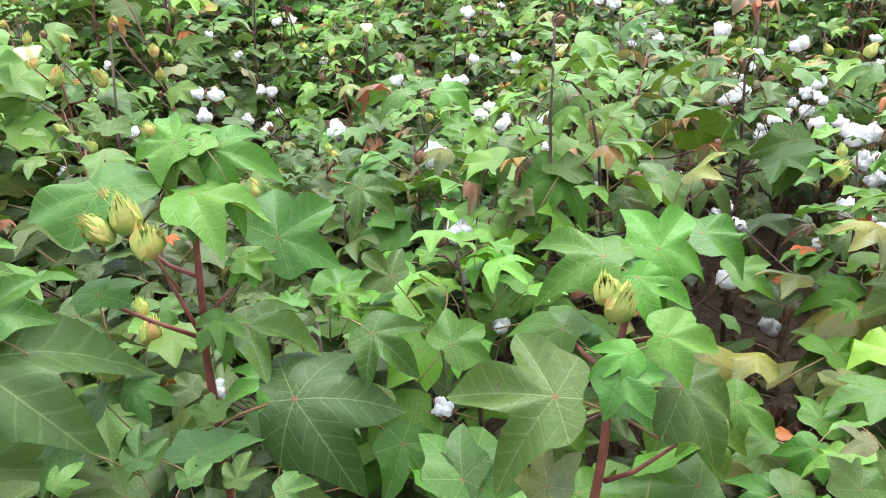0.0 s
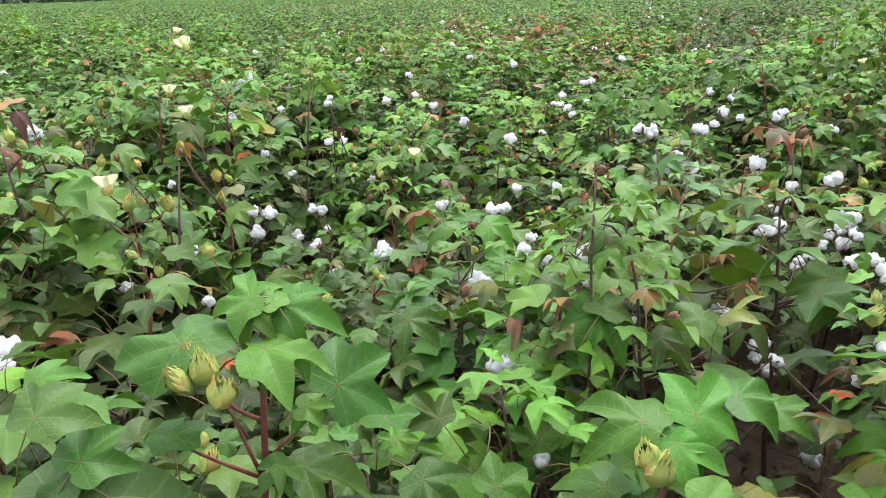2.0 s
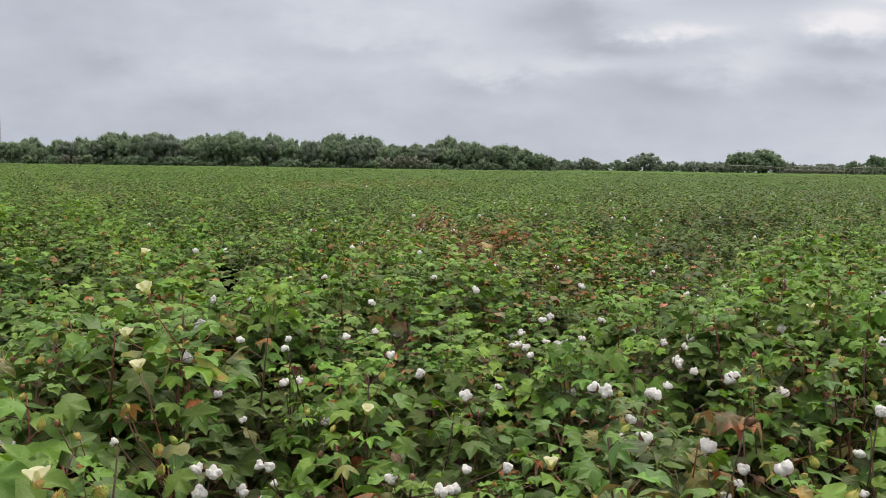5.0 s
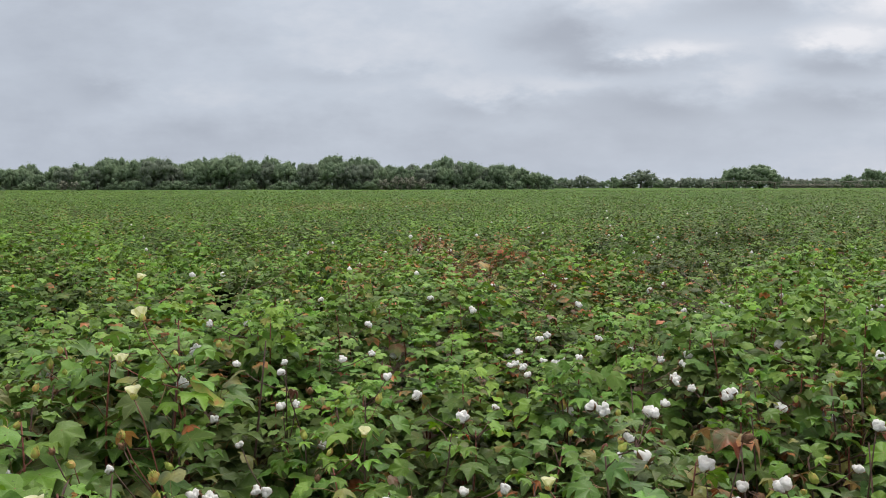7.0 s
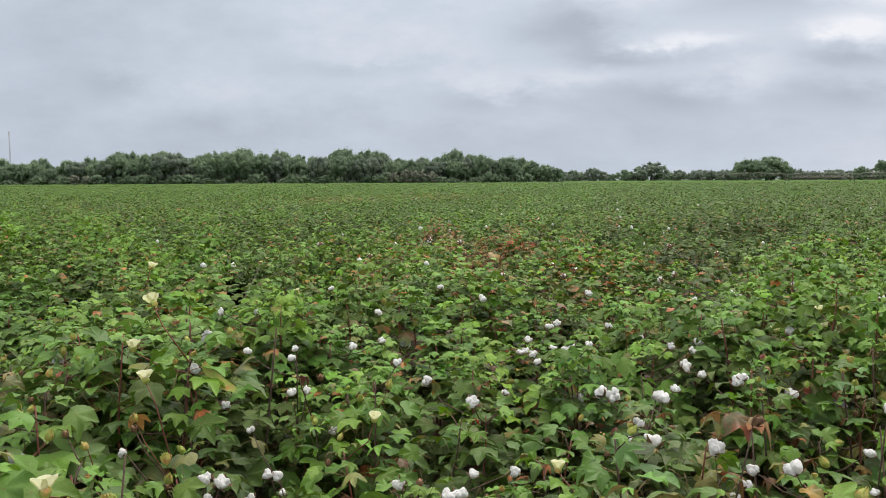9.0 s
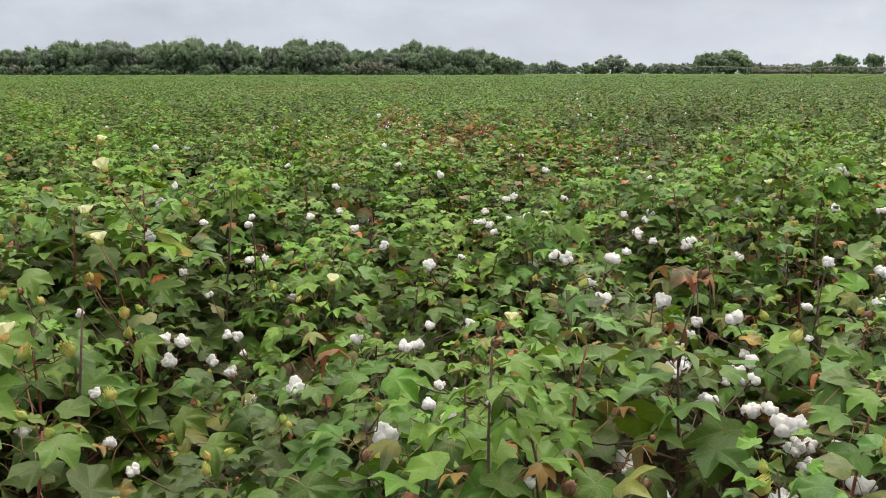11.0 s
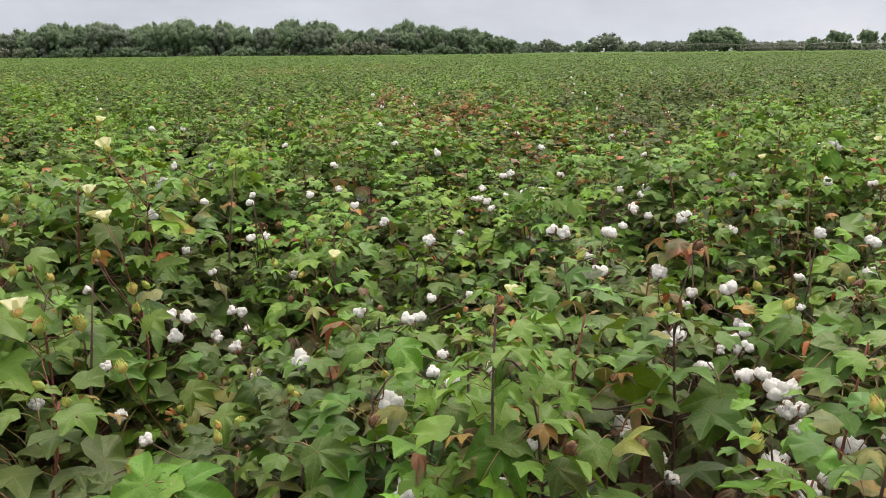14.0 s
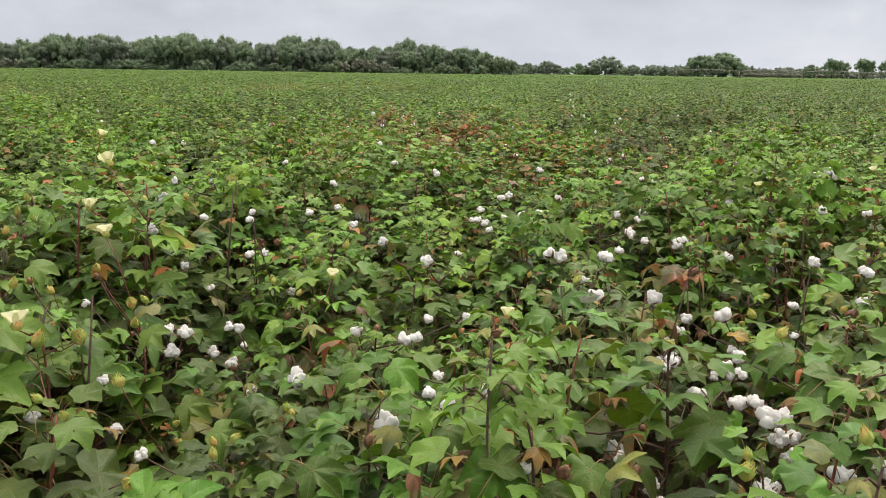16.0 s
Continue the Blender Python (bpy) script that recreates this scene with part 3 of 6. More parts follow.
def height(x, y):
    """Top of the crop: rows that run a little to one side, gaps and taller plants."""
    x, y = np.asarray(x, float), np.asarray(y, float)
    u = x - 0.2 * y - 0.08
    row = np.cos(2 * math.pi * u / 0.88) * 0.035
    swell = 0.04 * np.sin(0.9 * x + 1.3 * y + 1) + 0.04 * np.sin(2.1 * x - 0.7 * y) + 0.06 * np.sin(0.33 * y + 0.5 * x + 2) * np.sin(0.21 * x - 0.4 * y)
    far = np.clip((np.hypot(x, y) - 8) / 20, 0, 1)
    swell = swell + far * (0.07 * np.sin(0.45 * x - 0.23 * y + 0.8) * np.sin(0.16 * y + 0.11 * x))
    h = 0.87 + row + swell
    for gx, gy, r, d in GAPS:
        h = h - d * np.exp(-((x - gx) ** 2 + (y - gy) ** 2) / r ** 2)
    for gx, gy, r, d in RISES:
        h = h + d * np.exp(-((x - gx) ** 2 + (y - gy) ** 2) / r ** 2)
    h = h + 0.07 * lush_and_shade(x, y)
    return h - 0.10 * np.exp(-((x - 0.1) ** 2 + (y - 0.3) ** 2) / 0.6)


# thriving young tops (+), dull hollows and painted shade (-) in the canopy
LUSH_AND_SHADE = ((-0.97, 2.14, 0.3, 1), (-1.06, 3.7, 0.35, 1), (-0.17, 1.62, 0.25, 1), (0.01, 1.56, 0.2, 0.8), (0.26, 1.79, 0.24, 1.4), (0.18, 1.21, 0.2, 1.4),
        (0.4, 1.4, 0.24, 1.5), (2.35, 5.39, 0.5, 1), (3.53, 13.41, 1.0, 0.8), (0.95, 1.58, 0.22, 0.8), (-0.72, 1.43, 0.3, -0.7), (0.01, 2.44, 0.3, 0.8),
        (-0.21, 3.32, 0.4, 0.7), (0.87, 1.8, 0.2, 0.6), (-0.68, 2.2, 0.35, -1), (-0.38, 1.72, 0.42, -1.8), (-1.09, 5.62, 0.6, -1), (1.72, 6.58, 0.6, -1),
        (0.53, 2.88, 0.3, -0.8), (0.76, 1.96, 0.25, -0.9), (-0.24, 1.40, 0.26, -1.2), (-2.18, 6.18, 0.6, -0.7), (1.04, 3.08, 0.3, -0.7), (0.62, 5.48, 0.5, -0.6),
        # far row gaps: their shade is put into the leaf colour as greater age
        (4.34, 11.7, 1.2, -1.6), (2.15, 12.55, 1.0, -1.3), (5.6, 15.5, 1.6, -1.4), (3.5, 9.8, 0.8, -1.2))


def lush_and_shade(x, y):
    x, y = np.asarray(x, float), np.asarray(y, float)
    return sum(a * np.exp(-((x - gx) ** 2 + (y - gy) ** 2) / r ** 2) for gx, gy, r, a in LUSH_AND_SHADE)


def stem_path(h, lean, az, rng):
    t = np.linspace(0, 1, 8)
    wob = np.cumsum(rng.normal(0, 0.006, (8, 2)), 0)
    return np.stack([lean * t ** 1.5 * math.cos(az) + wob[:, 0], lean * t ** 1.5 * math.sin(az) + wob[:, 1], h * t], 1)


def pick_age(f, rng, dry=0.0):
    """A leaf's kind by its height on the plant (1: the top)."""
    if rng.random() < dry:
        return ("yellow", "yellow", "yellow", "orange", "orange", "red", "red", "brown")[rng.integers(8)]
    g = f + rng.normal(0, 0.09)
    return "young" if g > 0.90 else "fresh" if g > 0.72 else "mature" if g > 0.54 else "old"


STEMS = {}
PLANTS = []  # (x, y, plant): stems that bolls and flowers hang on


def cotton_plant(x, y, h, seed, fruit=(), dry=0.02, leaves=26, lean=0.08, size=1.0, top=1.0, az=None, label="green cotton plant with broad lobed leaves"):
    rng = np.random.default_rng(seed)
    plant = tagged(new("cotton_plant"), label, "cotton plant", "cotton plants in the crop")
    plant.matrix_basis = pose(x, y, 0)
    path = stem_path(h, lean, rng.uniform(0, 6.28) if az is None else az, rng)
    def on_stem(f):
        i = min(int(f * 7), 6)
        return path[i] + (path[i + 1] - path[i]) * (f * 7 - i)

    end = 0.97 * top if 0.6 < top < 1 else 1.0
    part("stem", raw_mesh("stem", *tube([on_stem(t) for t in np.linspace(0, end, 8)], np.linspace(0.0072, 0.0024, 8) * min(size, 0.85 if top < 1 else 1.1), 6), (STEM if rng.random() < 0.35 or size > 1.2 else BARK,)), plant, None, "reddish upright stem")

    turn, spots = rng.uniform(0, 6.28), []
    vigour = rng.choice((0.10, 0.02, -0.08) if y > 1.5 else (-0.04, -0.10)) + (0.24 if lush_and_shade(x, y) > 0 else 0.30) * float(lush_and_shade(x, y)) if top == 1.0 else 0.0
    for i in range(leaves):
        f = top - (0.66 if top == 1.0 else 0.74) * (i / leaves) ** 1.15
        turn += 2.4 + rng.normal(0, 0.25)
        base = on_stem(min(f, 0.995))
        reach = (0.04 + 0.25 * (1 - f) ** 0.7) * rng.uniform(0.7, 1.3) * size
        blade = (0.036 + 0.042 * min(1, (1 - f) * 4.5)) * rng.uniform(0.70, 1.32) * size
        if i < 2:
            blade *= 0.75
        p = base + np.array((math.cos(turn) * reach, math.sin(turn) * reach, 0.025 + 0.28 * reach + rng.normal(0, 0.02)))
        droop = rng.normal(0.05, 0.27) if f < 0.95 else rng.normal(-0.02, 0.28)
        kind = pick_age(f + vigour, rng, dry)
        if kind in ("orange", "red", "brown"):
            blade *= 0.54
        spots.append((base, p, f))
        c = leaf_pose(p, turn, droop, blade) @ Vector((0, 0.4, 0)) + Vector((x, y, 0))
        if i > 3 and np.min(np.sum((TAKEN - np.array(c)) ** 2, 1)) < (0.028 + 0.55 * blade) ** 2:
            continue
        part("leaf", LEAVES[kind][rng.integers(len(LEAVES[kind]))], plant, leaf_pose(p, turn + rng.normal(0, 0.3), droop, blade, rng.normal(0, 0.33)))
    for k in range(2 if top == 1.0 else 0):
        base, p, f = spots[4 + k * (leaves - 6) // 2]
        mid = (base + p) / 2 + (0, 0, 0.01)
        end = base + (p - base) * 1.15 + (0, 0, -0.01)
        part("branch", raw_mesh("branch", *tube((base, mid, end), (0.0032 * size, 0.0026 * size, 0.0016 * size), 4), (BARK,)), plant)
    for k, kind in enumerate(fruit):
        k = k if kind != "husk" else k + 1
        base, p, f = spots[min(leaves - 1, (1 if kind in ("bud", "husk") else 9) + k * 3)]
        q = base + (p - base) * rng.uniform(0.4, 0.8) + (0, 0, 0.02)
        add_fruit(plant, kind, Vector(q), (rng.normal(0, 0.5), rng.normal(0, 0.5) - 0.2, 0.9), rng.uniform(0.8, 1.1) * (0.65 if kind == "husk" else 0.62 if kind == "bud" else 0.85 if kind == "green" else 1), rng)
    PLANTS.append((x, y, plant))
    STEMS[plant.name] = path
    return plant


def nearest_plant(x, y):
    return min(PLANTS, key=lambda q: (q[0] - x) ** 2 + (q[1] - y) ** 2)


def hang(kind, x, y, z, size, rng):
    """A boll, bud or flower at its place, on a twig from the nearest stem."""
    px, py, plant = nearest_plant(x, y)
    back = plant.matrix_basis.inverted()
    low = max(0.1, z - 0.10)
    root = np.array(back @ Vector((px, py, low)))
    if plant.name in STEMS:
        path = STEMS[plant.name]
        low = min(low, path[-1][2] * 0.96)
        root = np.array([np.interp(low, path[:, 2], path[:, c]) for c in range(3)])
    end = np.array(back @ Vector((x, y, z - 0.012)))
    mid = root * (0.22, 0.22, 0.0) + end * (0.78, 0.78, 1.0) + (0, 0, -0.07) if end[2] > root[2] + 0.12 else (root + end) / 2 + (0, 0, -0.015)
    part("branch", raw_mesh("branch", *tube((root, mid, end), np.array((0.0028, 0.0023, 0.0016)) * (0.7 if kind == "bud" else 1.0), 5), (STEM if kind in ("bud", "cream") else BARK,)), plant)
    away = Vector((x - px, y - py, 0)) * 2.0
    tip = Vector((rng.normal(0, 0.3), rng.normal(0, 0.3) - 0.45, 0.9)) + away
    if kind == "cream":
        tip = Vector((rng.normal(0, 0.3), rng.normal(0.1, 0.15), 1.0))
    m = back @ aim((x, y, z - 0.015), tip, size, rng.uniform(0, 6))
    if kind == "open":
        b = part("open_boll", BURRS[rng.integers(2)], plant, m, "dry brown burr of an open white boll")
        part("lint", LINTS[rng.integers(5)] if y < 3.2 else FAR_LINTS[rng.integers(3)], b, None, "fluffy white cotton lint")
    elif kind == "husk":
        part("dry_husk", HUSKS[rng.integers(2)], plant, m, "withered brown boll husk")
    elif kind == "bud":
        b = part("green_boll", GREEN, plant, m, "closed green boll in fringed bracts")
        part("bract", BRACTS[rng.integers(3)], b, None, "pale green fringed bract")
    else:
        b = part("flower", CREAM_PETALS if kind == "cream" else PINK_PETALS, plant, m, "cream cotton flower" if kind == "cream" else "withered pink cotton flower")
        part("bract", BRACTS[1], b, Matrix.Scale(0.8, 4))


def set_leaf(plant, joint, tip, nx, ny, kind, rng):
    """A leaf that runs from joint to tip and faces along (nx, ny, 1)."""
    j, t = Vector(joint), Vector(tip)
    ay = (t - j).normalized()
    n = Vector((nx + rng.normal(0, 0.12), ny, 1))
    ax = ay.cross(n).normalized()
    az = ax.cross(ay)
    m = Matrix.Translation(j) @ Matrix((ax, ay, az)).transposed().to_4x4() @ Matrix.Scale((t - j).length, 4)
    part("leaf", HERO[kind][rng.integers(5)], plant, plant.matrix_basis.inverted() @ m)


# ---- ground ----
def disc(name, radii, sides, z, mats):
    vs, fs = [(0, 0, 0)], []
    for r in radii:
        for k in range(sides):
            t = 2 * math.pi * k / sides
            vs.append((r * math.cos(t), r * math.sin(t), 0))
    v = np.array(vs)
    v[:, 2] = z(v[:, 0], v[:, 1])
    for k in range(sides):
        fs.append((0, 1 + k, 1 + (k + 1) % sides))
    for i in range(len(radii) - 1):
        for k in range(sides):
            q, r = 1 + i * sides + k, 1 + i * sides + (k + 1) % sides
            fs += [(q, q + sides, r + sides), (q, r + sides, r)]
    return raw_mesh(name, v, np.array(fs), mats)


def soil_z(x, y):
    u = x - 0.2 * y - 0.08
    near = np.clip(1.2 - np.hypot(x, y) / 12, 0, 1)
    return 0.03 * np.cos(2 * math.pi * u / 0.88) * near


ground = tagged(new("ground", disc("ground", np.concatenate([np.linspace(0.15, 9, 60), np.geomspace(10, 4500, 30)]), 120, soil_z, (SOIL,))),
                "bare brown soil under the cotton rows", "ground", kind="structure")

# ---- where bolls, flowers and leaves hang: x, y, z, size ----
BOLLS_GAP = (
    (-0.80, 2.56, 0.71, 1.00),
    (-0.74, 2.53, 0.71, 1.15),
    (-0.78, 2.52, 0.65, 1.10),
    (-0.69, 2.71, 0.58, 1.00),
    (-0.61, 2.66, 0.56, 1.05),
    (-0.61, 2.65, 0.70, 0.80),
    (-0.58, 2.66, 0.69, 0.80),
    (-0.59, 2.74, 0.60, 0.60),
    (-0.52, 2.53, 0.50, 1.00),
    (-0.78, 1.99, 0.76, 0.70),
    (-1.01, 2.45, 0.84, 0.70),
    (-0.97, 1.98, 0.66, 0.90),
    (-0.78, 2.03, 0.60, 0.75),
    (-0.60, 1.76, 0.66, 0.75),
    (-1.04, 3.12, 0.94, 1.00),
    (-0.97, 3.62, 0.90, 0.90),
    (-0.91, 3.12, 0.80, 0.80),
    (-0.75, 2.93, 0.76, 0.70),
)
BOLLS_MIDDLE = (
    (-0.14, 2.37, 0.78, 0.90),
    (0.01, 2.23, 0.80, 0.90),
    (0.04, 2.25, 0.80, 0.90),
    (-0.09, 2.99, 0.93, 0.90),
    (0.07, 2.89, 0.88, 1.10),
    (0.19, 3.02, 0.88, 0.70),
    (0.09, 1.68, 0.86, 0.65),
    (0.13, 1.63, 0.85, 0.85),
    (0.11, 1.87, 0.83, 0.60),
    (0.15, 1.86, 0.82, 0.50),
    (0.08, 2.24, 0.86, 0.70),
    (0.19, 2.30, 0.85, 0.70),
    (0.23, 1.65, 0.80, 0.70),
    (0.25, 1.55, 0.76, 0.60),
    (0.30, 1.54, 0.75, 0.70),
    (0.57, 1.88, 0.62, 1.00),
    (0.68, 1.92, 0.52, 0.70),
    (0.68, 1.90, 0.50, 0.70),
    (0.71, 1.92, 0.45, 0.80),
    (-0.50, 3.24, 0.66, 0.90),
    (-0.66, 3.22, 0.82, 1.00),
    (-0.62, 3.26, 0.82, 0.90),
)
BOLLS_RIGHT = (
    (0.80, 2.43, 0.87, 1.10),
    (1.01, 2.36, 0.84, 1.25),
    (0.93, 2.46, 0.80, 0.90),
    (0.88, 2.41, 0.77, 0.80),
    (0.83, 2.34, 0.76, 0.80),
    (0.80, 2.31, 0.70, 1.00),
    (0.84, 2.32, 0.71, 1.00),
    (1.01, 2.29, 0.76, 0.70),
    (1.05, 2.33, 0.72, 0.90),
    (1.01, 2.36, 0.68, 0.70),
    (1.04, 2.33, 0.66, 0.90),
    (0.98, 2.33, 0.66, 0.70),
    (0.90, 2.26, 0.62, 0.90),
    (0.87, 2.24, 0.62, 0.60),
    (0.90, 2.24, 0.57, 0.80),
)
BOLLS_CLUSTER = (
    (0.87, 1.88, 0.75, 1.11),
    (0.91, 1.87, 0.76, 0.94),
    (0.91, 1.80, 0.75, 1.27),
    (0.95, 1.79, 0.76, 1.11),
    (0.99, 1.85, 0.67, 1.07),
    (1.03, 1.86, 0.67, 0.90),
    (1.00, 1.82, 0.64, 0.98),
    (1.06, 1.80, 0.69, 0.90),
    (1.03, 1.62, 0.68, 1.23),
    (0.85, 1.60, 0.65, 1.02),
    (0.88, 1.60, 0.63, 0.90),
    (0.85, 1.62, 0.66, 0.82),
    (0.88, 1.50, 0.65, 1.07),
    (0.92, 1.52, 0.67, 0.90),
    (1.13, 1.65, 0.69, 1.07),
    (0.54, 1.70, 0.70, 0.74),
    (0.77, 2.10, 0.78, 0.86),
    (0.75, 2.10, 0.77, 0.74),
    (0.82, 2.00, 0.73, 0.78),
    (0.79, 2.00, 0.72, 0.49),
    (0.94, 2.05, 0.77, 0.82),
    (0.97, 2.10, 0.80, 0.82),
    (0.92, 2.10, 0.78, 0.74),
    (0.61, 1.60, 0.64, 0.57),
    (0.63, 1.60, 0.63, 0.57),
    (0.61, 1.65, 0.66, 0.57),
    (1.34, 2.63, 0.80, 0.82),
    (1.21, 2.30, 0.80, 0.57),
    (1.53, 2.50, 0.84, 0.98),
    (1.55, 2.48, 0.70, 0.57),
)
BOLLS_LOW = (
    (-0.88, 1.30, 0.76, 1.30),
    (-0.89, 1.32, 0.78, 1.10),
    (-1.45, 2.45, 1.01, 0.90),
    (-0.66, 1.17, 0.60, 0.80),
    (-0.65, 1.18, 0.58, 0.80),
    (-0.35, 1.09, 0.60, 0.70),
    (-0.34, 1.09, 0.59, 0.60),
    (-0.27, 1.09, 0.60, 0.75),
    (-0.30, 1.08, 0.61, 0.50),
    (0.01, 1.03, 0.60, 0.70),
    (0.11, 1.24, 0.62, 0.75),
    (0.29, 1.05, 0.60, 0.75),
    (0.27, 1.04, 0.60, 0.60),
    (0.05, 1.46, 0.60, 0.80),
    (0.29, 1.24, 0.70, 0.70),
    (0.60, 1.59, 0.50, 1.00),
    (0.92, 2.10, 0.07, 1.40),
    (0.89, 1.78, 0.50, 1.10),
    (0.96, 1.82, 0.55, 1.10),
    (0.20, 1.76, 0.60, 0.90),
    (0.24, 1.64, 0.60, 0.80),
)
BOLLS_BEYOND = (
    (0.35, 3.79, 0.86, 1.00),
    (0.37, 3.71, 0.84, 0.90),
    (0.49, 3.68, 0.90, 1.00),
    (0.52, 3.68, 0.92, 1.00),
    (0.44, 3.83, 0.88, 0.90),
    (0.27, 3.65, 0.90, 0.90),
    (0.31, 3.79, 0.88, 0.80),
    (0.46, 3.35, 0.84, 1.00),
    (0.56, 3.02, 0.88, 1.20),
    (0.60, 3.00, 0.88, 1.20),
    (0.65, 2.84, 0.82, 1.00),
    (0.61, 2.77, 0.78, 0.80),
    (0.50, 4.18, 0.94, 1.00),
    (0.44, 4.04, 0.94, 1.00),
    (0.33, 3.94, 0.90, 0.90),
    (-0.45, 4.22, 0.98, 1.00),
    (-0.35, 3.62, 0.96, 0.80),
    (-0.47, 3.57, 0.94, 0.90),
    (-0.22, 3.08, 0.98, 0.80),
    (-1.25, 4.13, 1.00, 0.90),
    (-1.05, 4.11, 1.00, 1.00),
    (-0.65, 3.24, 1.00, 0.70),
    (-0.62, 3.06, 1.00, 0.70),
)
BOLLS_LANE = (
    (1.58, 5.61, 0.84, 1.10),
    (1.66, 5.60, 0.82, 1.00),
    (1.57, 4.97, 0.82, 1.20),
    (1.62, 4.95, 0.83, 1.00),
    (1.52, 4.90, 0.82, 1.00),
    (0.99, 3.57, 0.86, 1.20),
    (0.98, 3.52, 0.86, 1.00),
    (1.08, 3.10, 0.91, 1.00),
    (1.09, 3.09, 0.92, 1.00),
    (0.73, 2.91, 0.90, 1.00),
    (0.75, 2.88, 0.90, 1.00),
    (1.13, 3.87, 0.90, 1.00),
    (1.05, 3.68, 0.90, 1.00),
    (1.03, 3.41, 0.86, 0.90),
    (0.92, 3.52, 0.96, 0.80),
    (1.88, 5.75, 0.86, 1.20),
    (1.89, 5.65, 0.86, 1.00),
    (1.80, 3.42, 1.00, 1.00),
    (1.40, 2.31, 1.00, 1.00),
    (1.96, 3.33, 1.00, 1.00),
    (1.30, 2.43, 1.00, 0.90),
    (0.82, 3.02, 0.90, 0.80),
    (0.74, 4.06, 0.94, 1.00),
    (0.59, 3.63, 0.94, 0.80),
)
BOLLS_FAR = (
    (0.10, 4.74, 0.98, 1.10),
    (-0.16, 5.22, 0.98, 1.00),
    (0.77, 5.09, 0.96, 1.10),
    (0.71, 6.84, 0.96, 1.20),
    (0.87, 6.62, 0.94, 1.20),
    (0.73, 6.16, 0.94, 1.20),
    (-0.13, 8.90, 1.00, 1.20),
    (-0.05, 7.48, 1.00, 1.20),
    (-0.95, 7.51, 0.98, 1.20),
    (-0.84, 5.00, 1.00, 1.00),
    (2.11, 5.24, 1.00, 1.10),
    (2.07, 4.84, 1.00, 1.00),
    (2.10, 4.78, 1.00, 1.10),
    (2.39, 4.72, 1.00, 1.20),
    (2.54, 4.89, 1.00, 1.30),
    (2.53, 4.74, 1.00, 1.50),
    (2.40, 7.93, 0.96, 1.20),
    (2.15, 8.81, 0.96, 1.40),
    (1.69, 6.62, 0.90, 1.20),
    (1.50, 6.27, 0.90, 1.20),
    (-1.67, 8.74, 1.00, 1.20),
    (0.27, 5.93, 0.98, 1.00),
    (-0.50, 9.36, 1.00, 1.20),
)
CREAM = (
    (-1.10, 2.92, 1.23, 1.15),
    (-1.17, 2.88, 1.07, 1.10),
    (-0.98, 2.55, 1.04, 1.00),
    (-1.63, 4.14, 1.23, 1.00),
    (-0.27, 2.77, 0.85, 0.85),
    (-0.88, 1.77, 0.98, 1.15),
    (1.46, 3.75, 0.98, 0.95),
    (1.93, 4.41, 0.97, 0.90),
    (1.79, 4.02, 0.95, 0.80),
    (3.05, 5.26, 0.97, 1.00),
    (-1.09, 5.18, 0.96, 0.80),
    (0.32, 2.28, 0.86, 0.85),
    (-2.33, 7.42, 0.98, 0.80),
)
ROSE = (
    (-1.40, 2.40, 0.97, 1.10),
    (1.33, 3.52, 0.90, 1.00),
    (2.25, 7.25, 0.95, 1.00),
    (2.41, 5.70, 0.95, 1.00),
    (-0.62, 2.29, 0.60, 0.90),
    (1.36, 3.35, 0.88, 0.80),
    (-1.92, 7.24, 0.95, 1.00),
    (-1.25, 4.74, 0.95, 0.80),
)
BUDS = (
    (-0.75, 2.14, 0.93, 1.30),
    (-0.78, 1.87, 0.92, 1.40),
    (-1.00, 3.48, 1.02, 1.30),
    (-0.83, 1.75, 0.95, 1.20),
    (-0.76, 2.17, 0.86, 1.00),
    (-1.14, 2.25, 0.95, 1.00),
    (-0.93, 2.35, 0.98, 1.10),
    (-1.01, 4.44, 0.98, 1.10),
    (-0.25, 3.03, 0.90, 1.10),
    (-0.02, 1.66, 0.87, 1.00),
    (0.30, 1.49, 0.88, 1.00),
    (8.71, 30.08, 0.95, 1.20),
    (-0.95, 2.10, 0.98, 1.00),
    (1.05, 2.06, 0.88, 1.20),
    (1.46, 2.99, 0.94, 1.10),
    (1.27, 2.94, 0.94, 1.00),
    (-0.71, 1.92, 0.78, 1.30),
    (-0.70, 2.65, 0.54, 1.10),
)
TINTED = (
    (0.79, 2.42, 0.98, 0.10, 2.20, "orange"),
    (0.86, 2.42, 0.97, 0.11, -1.20, "red"),
    (0.91, 2.40, 0.97, 0.10, -0.50, "red"),
    (0.46, 2.04, 0.90, 0.13, 1.70, "orange"),
    (0.29, 2.00, 0.86, 0.09, 3.00, "red"),
    (0.32, 1.99, 0.87, 0.08, 0.30, "orange"),
    (-0.04, 1.98, 0.84, 0.08, 0.00, "brown"),
    (-0.13, 2.33, 0.86, 0.09, 0.30, "brown"),
    (-0.18, 2.14, 0.82, 0.11, 2.60, "red"),
    (0.06, 1.33, 0.84, 0.08, 0.00, "brown"),
    (0.24, 1.57, 0.82, 0.11, 0.10, "red"),
    (0.17, 1.59, 0.83, 0.06, 2.00, "orange"),
    (0.52, 1.55, 0.82, 0.12, 1.60, "red"),
    (0.83, 2.37, 0.82, 0.10, 0.60, "red"),
    (1.02, 2.28, 0.80, 0.07, 0.50, "orange"),
)
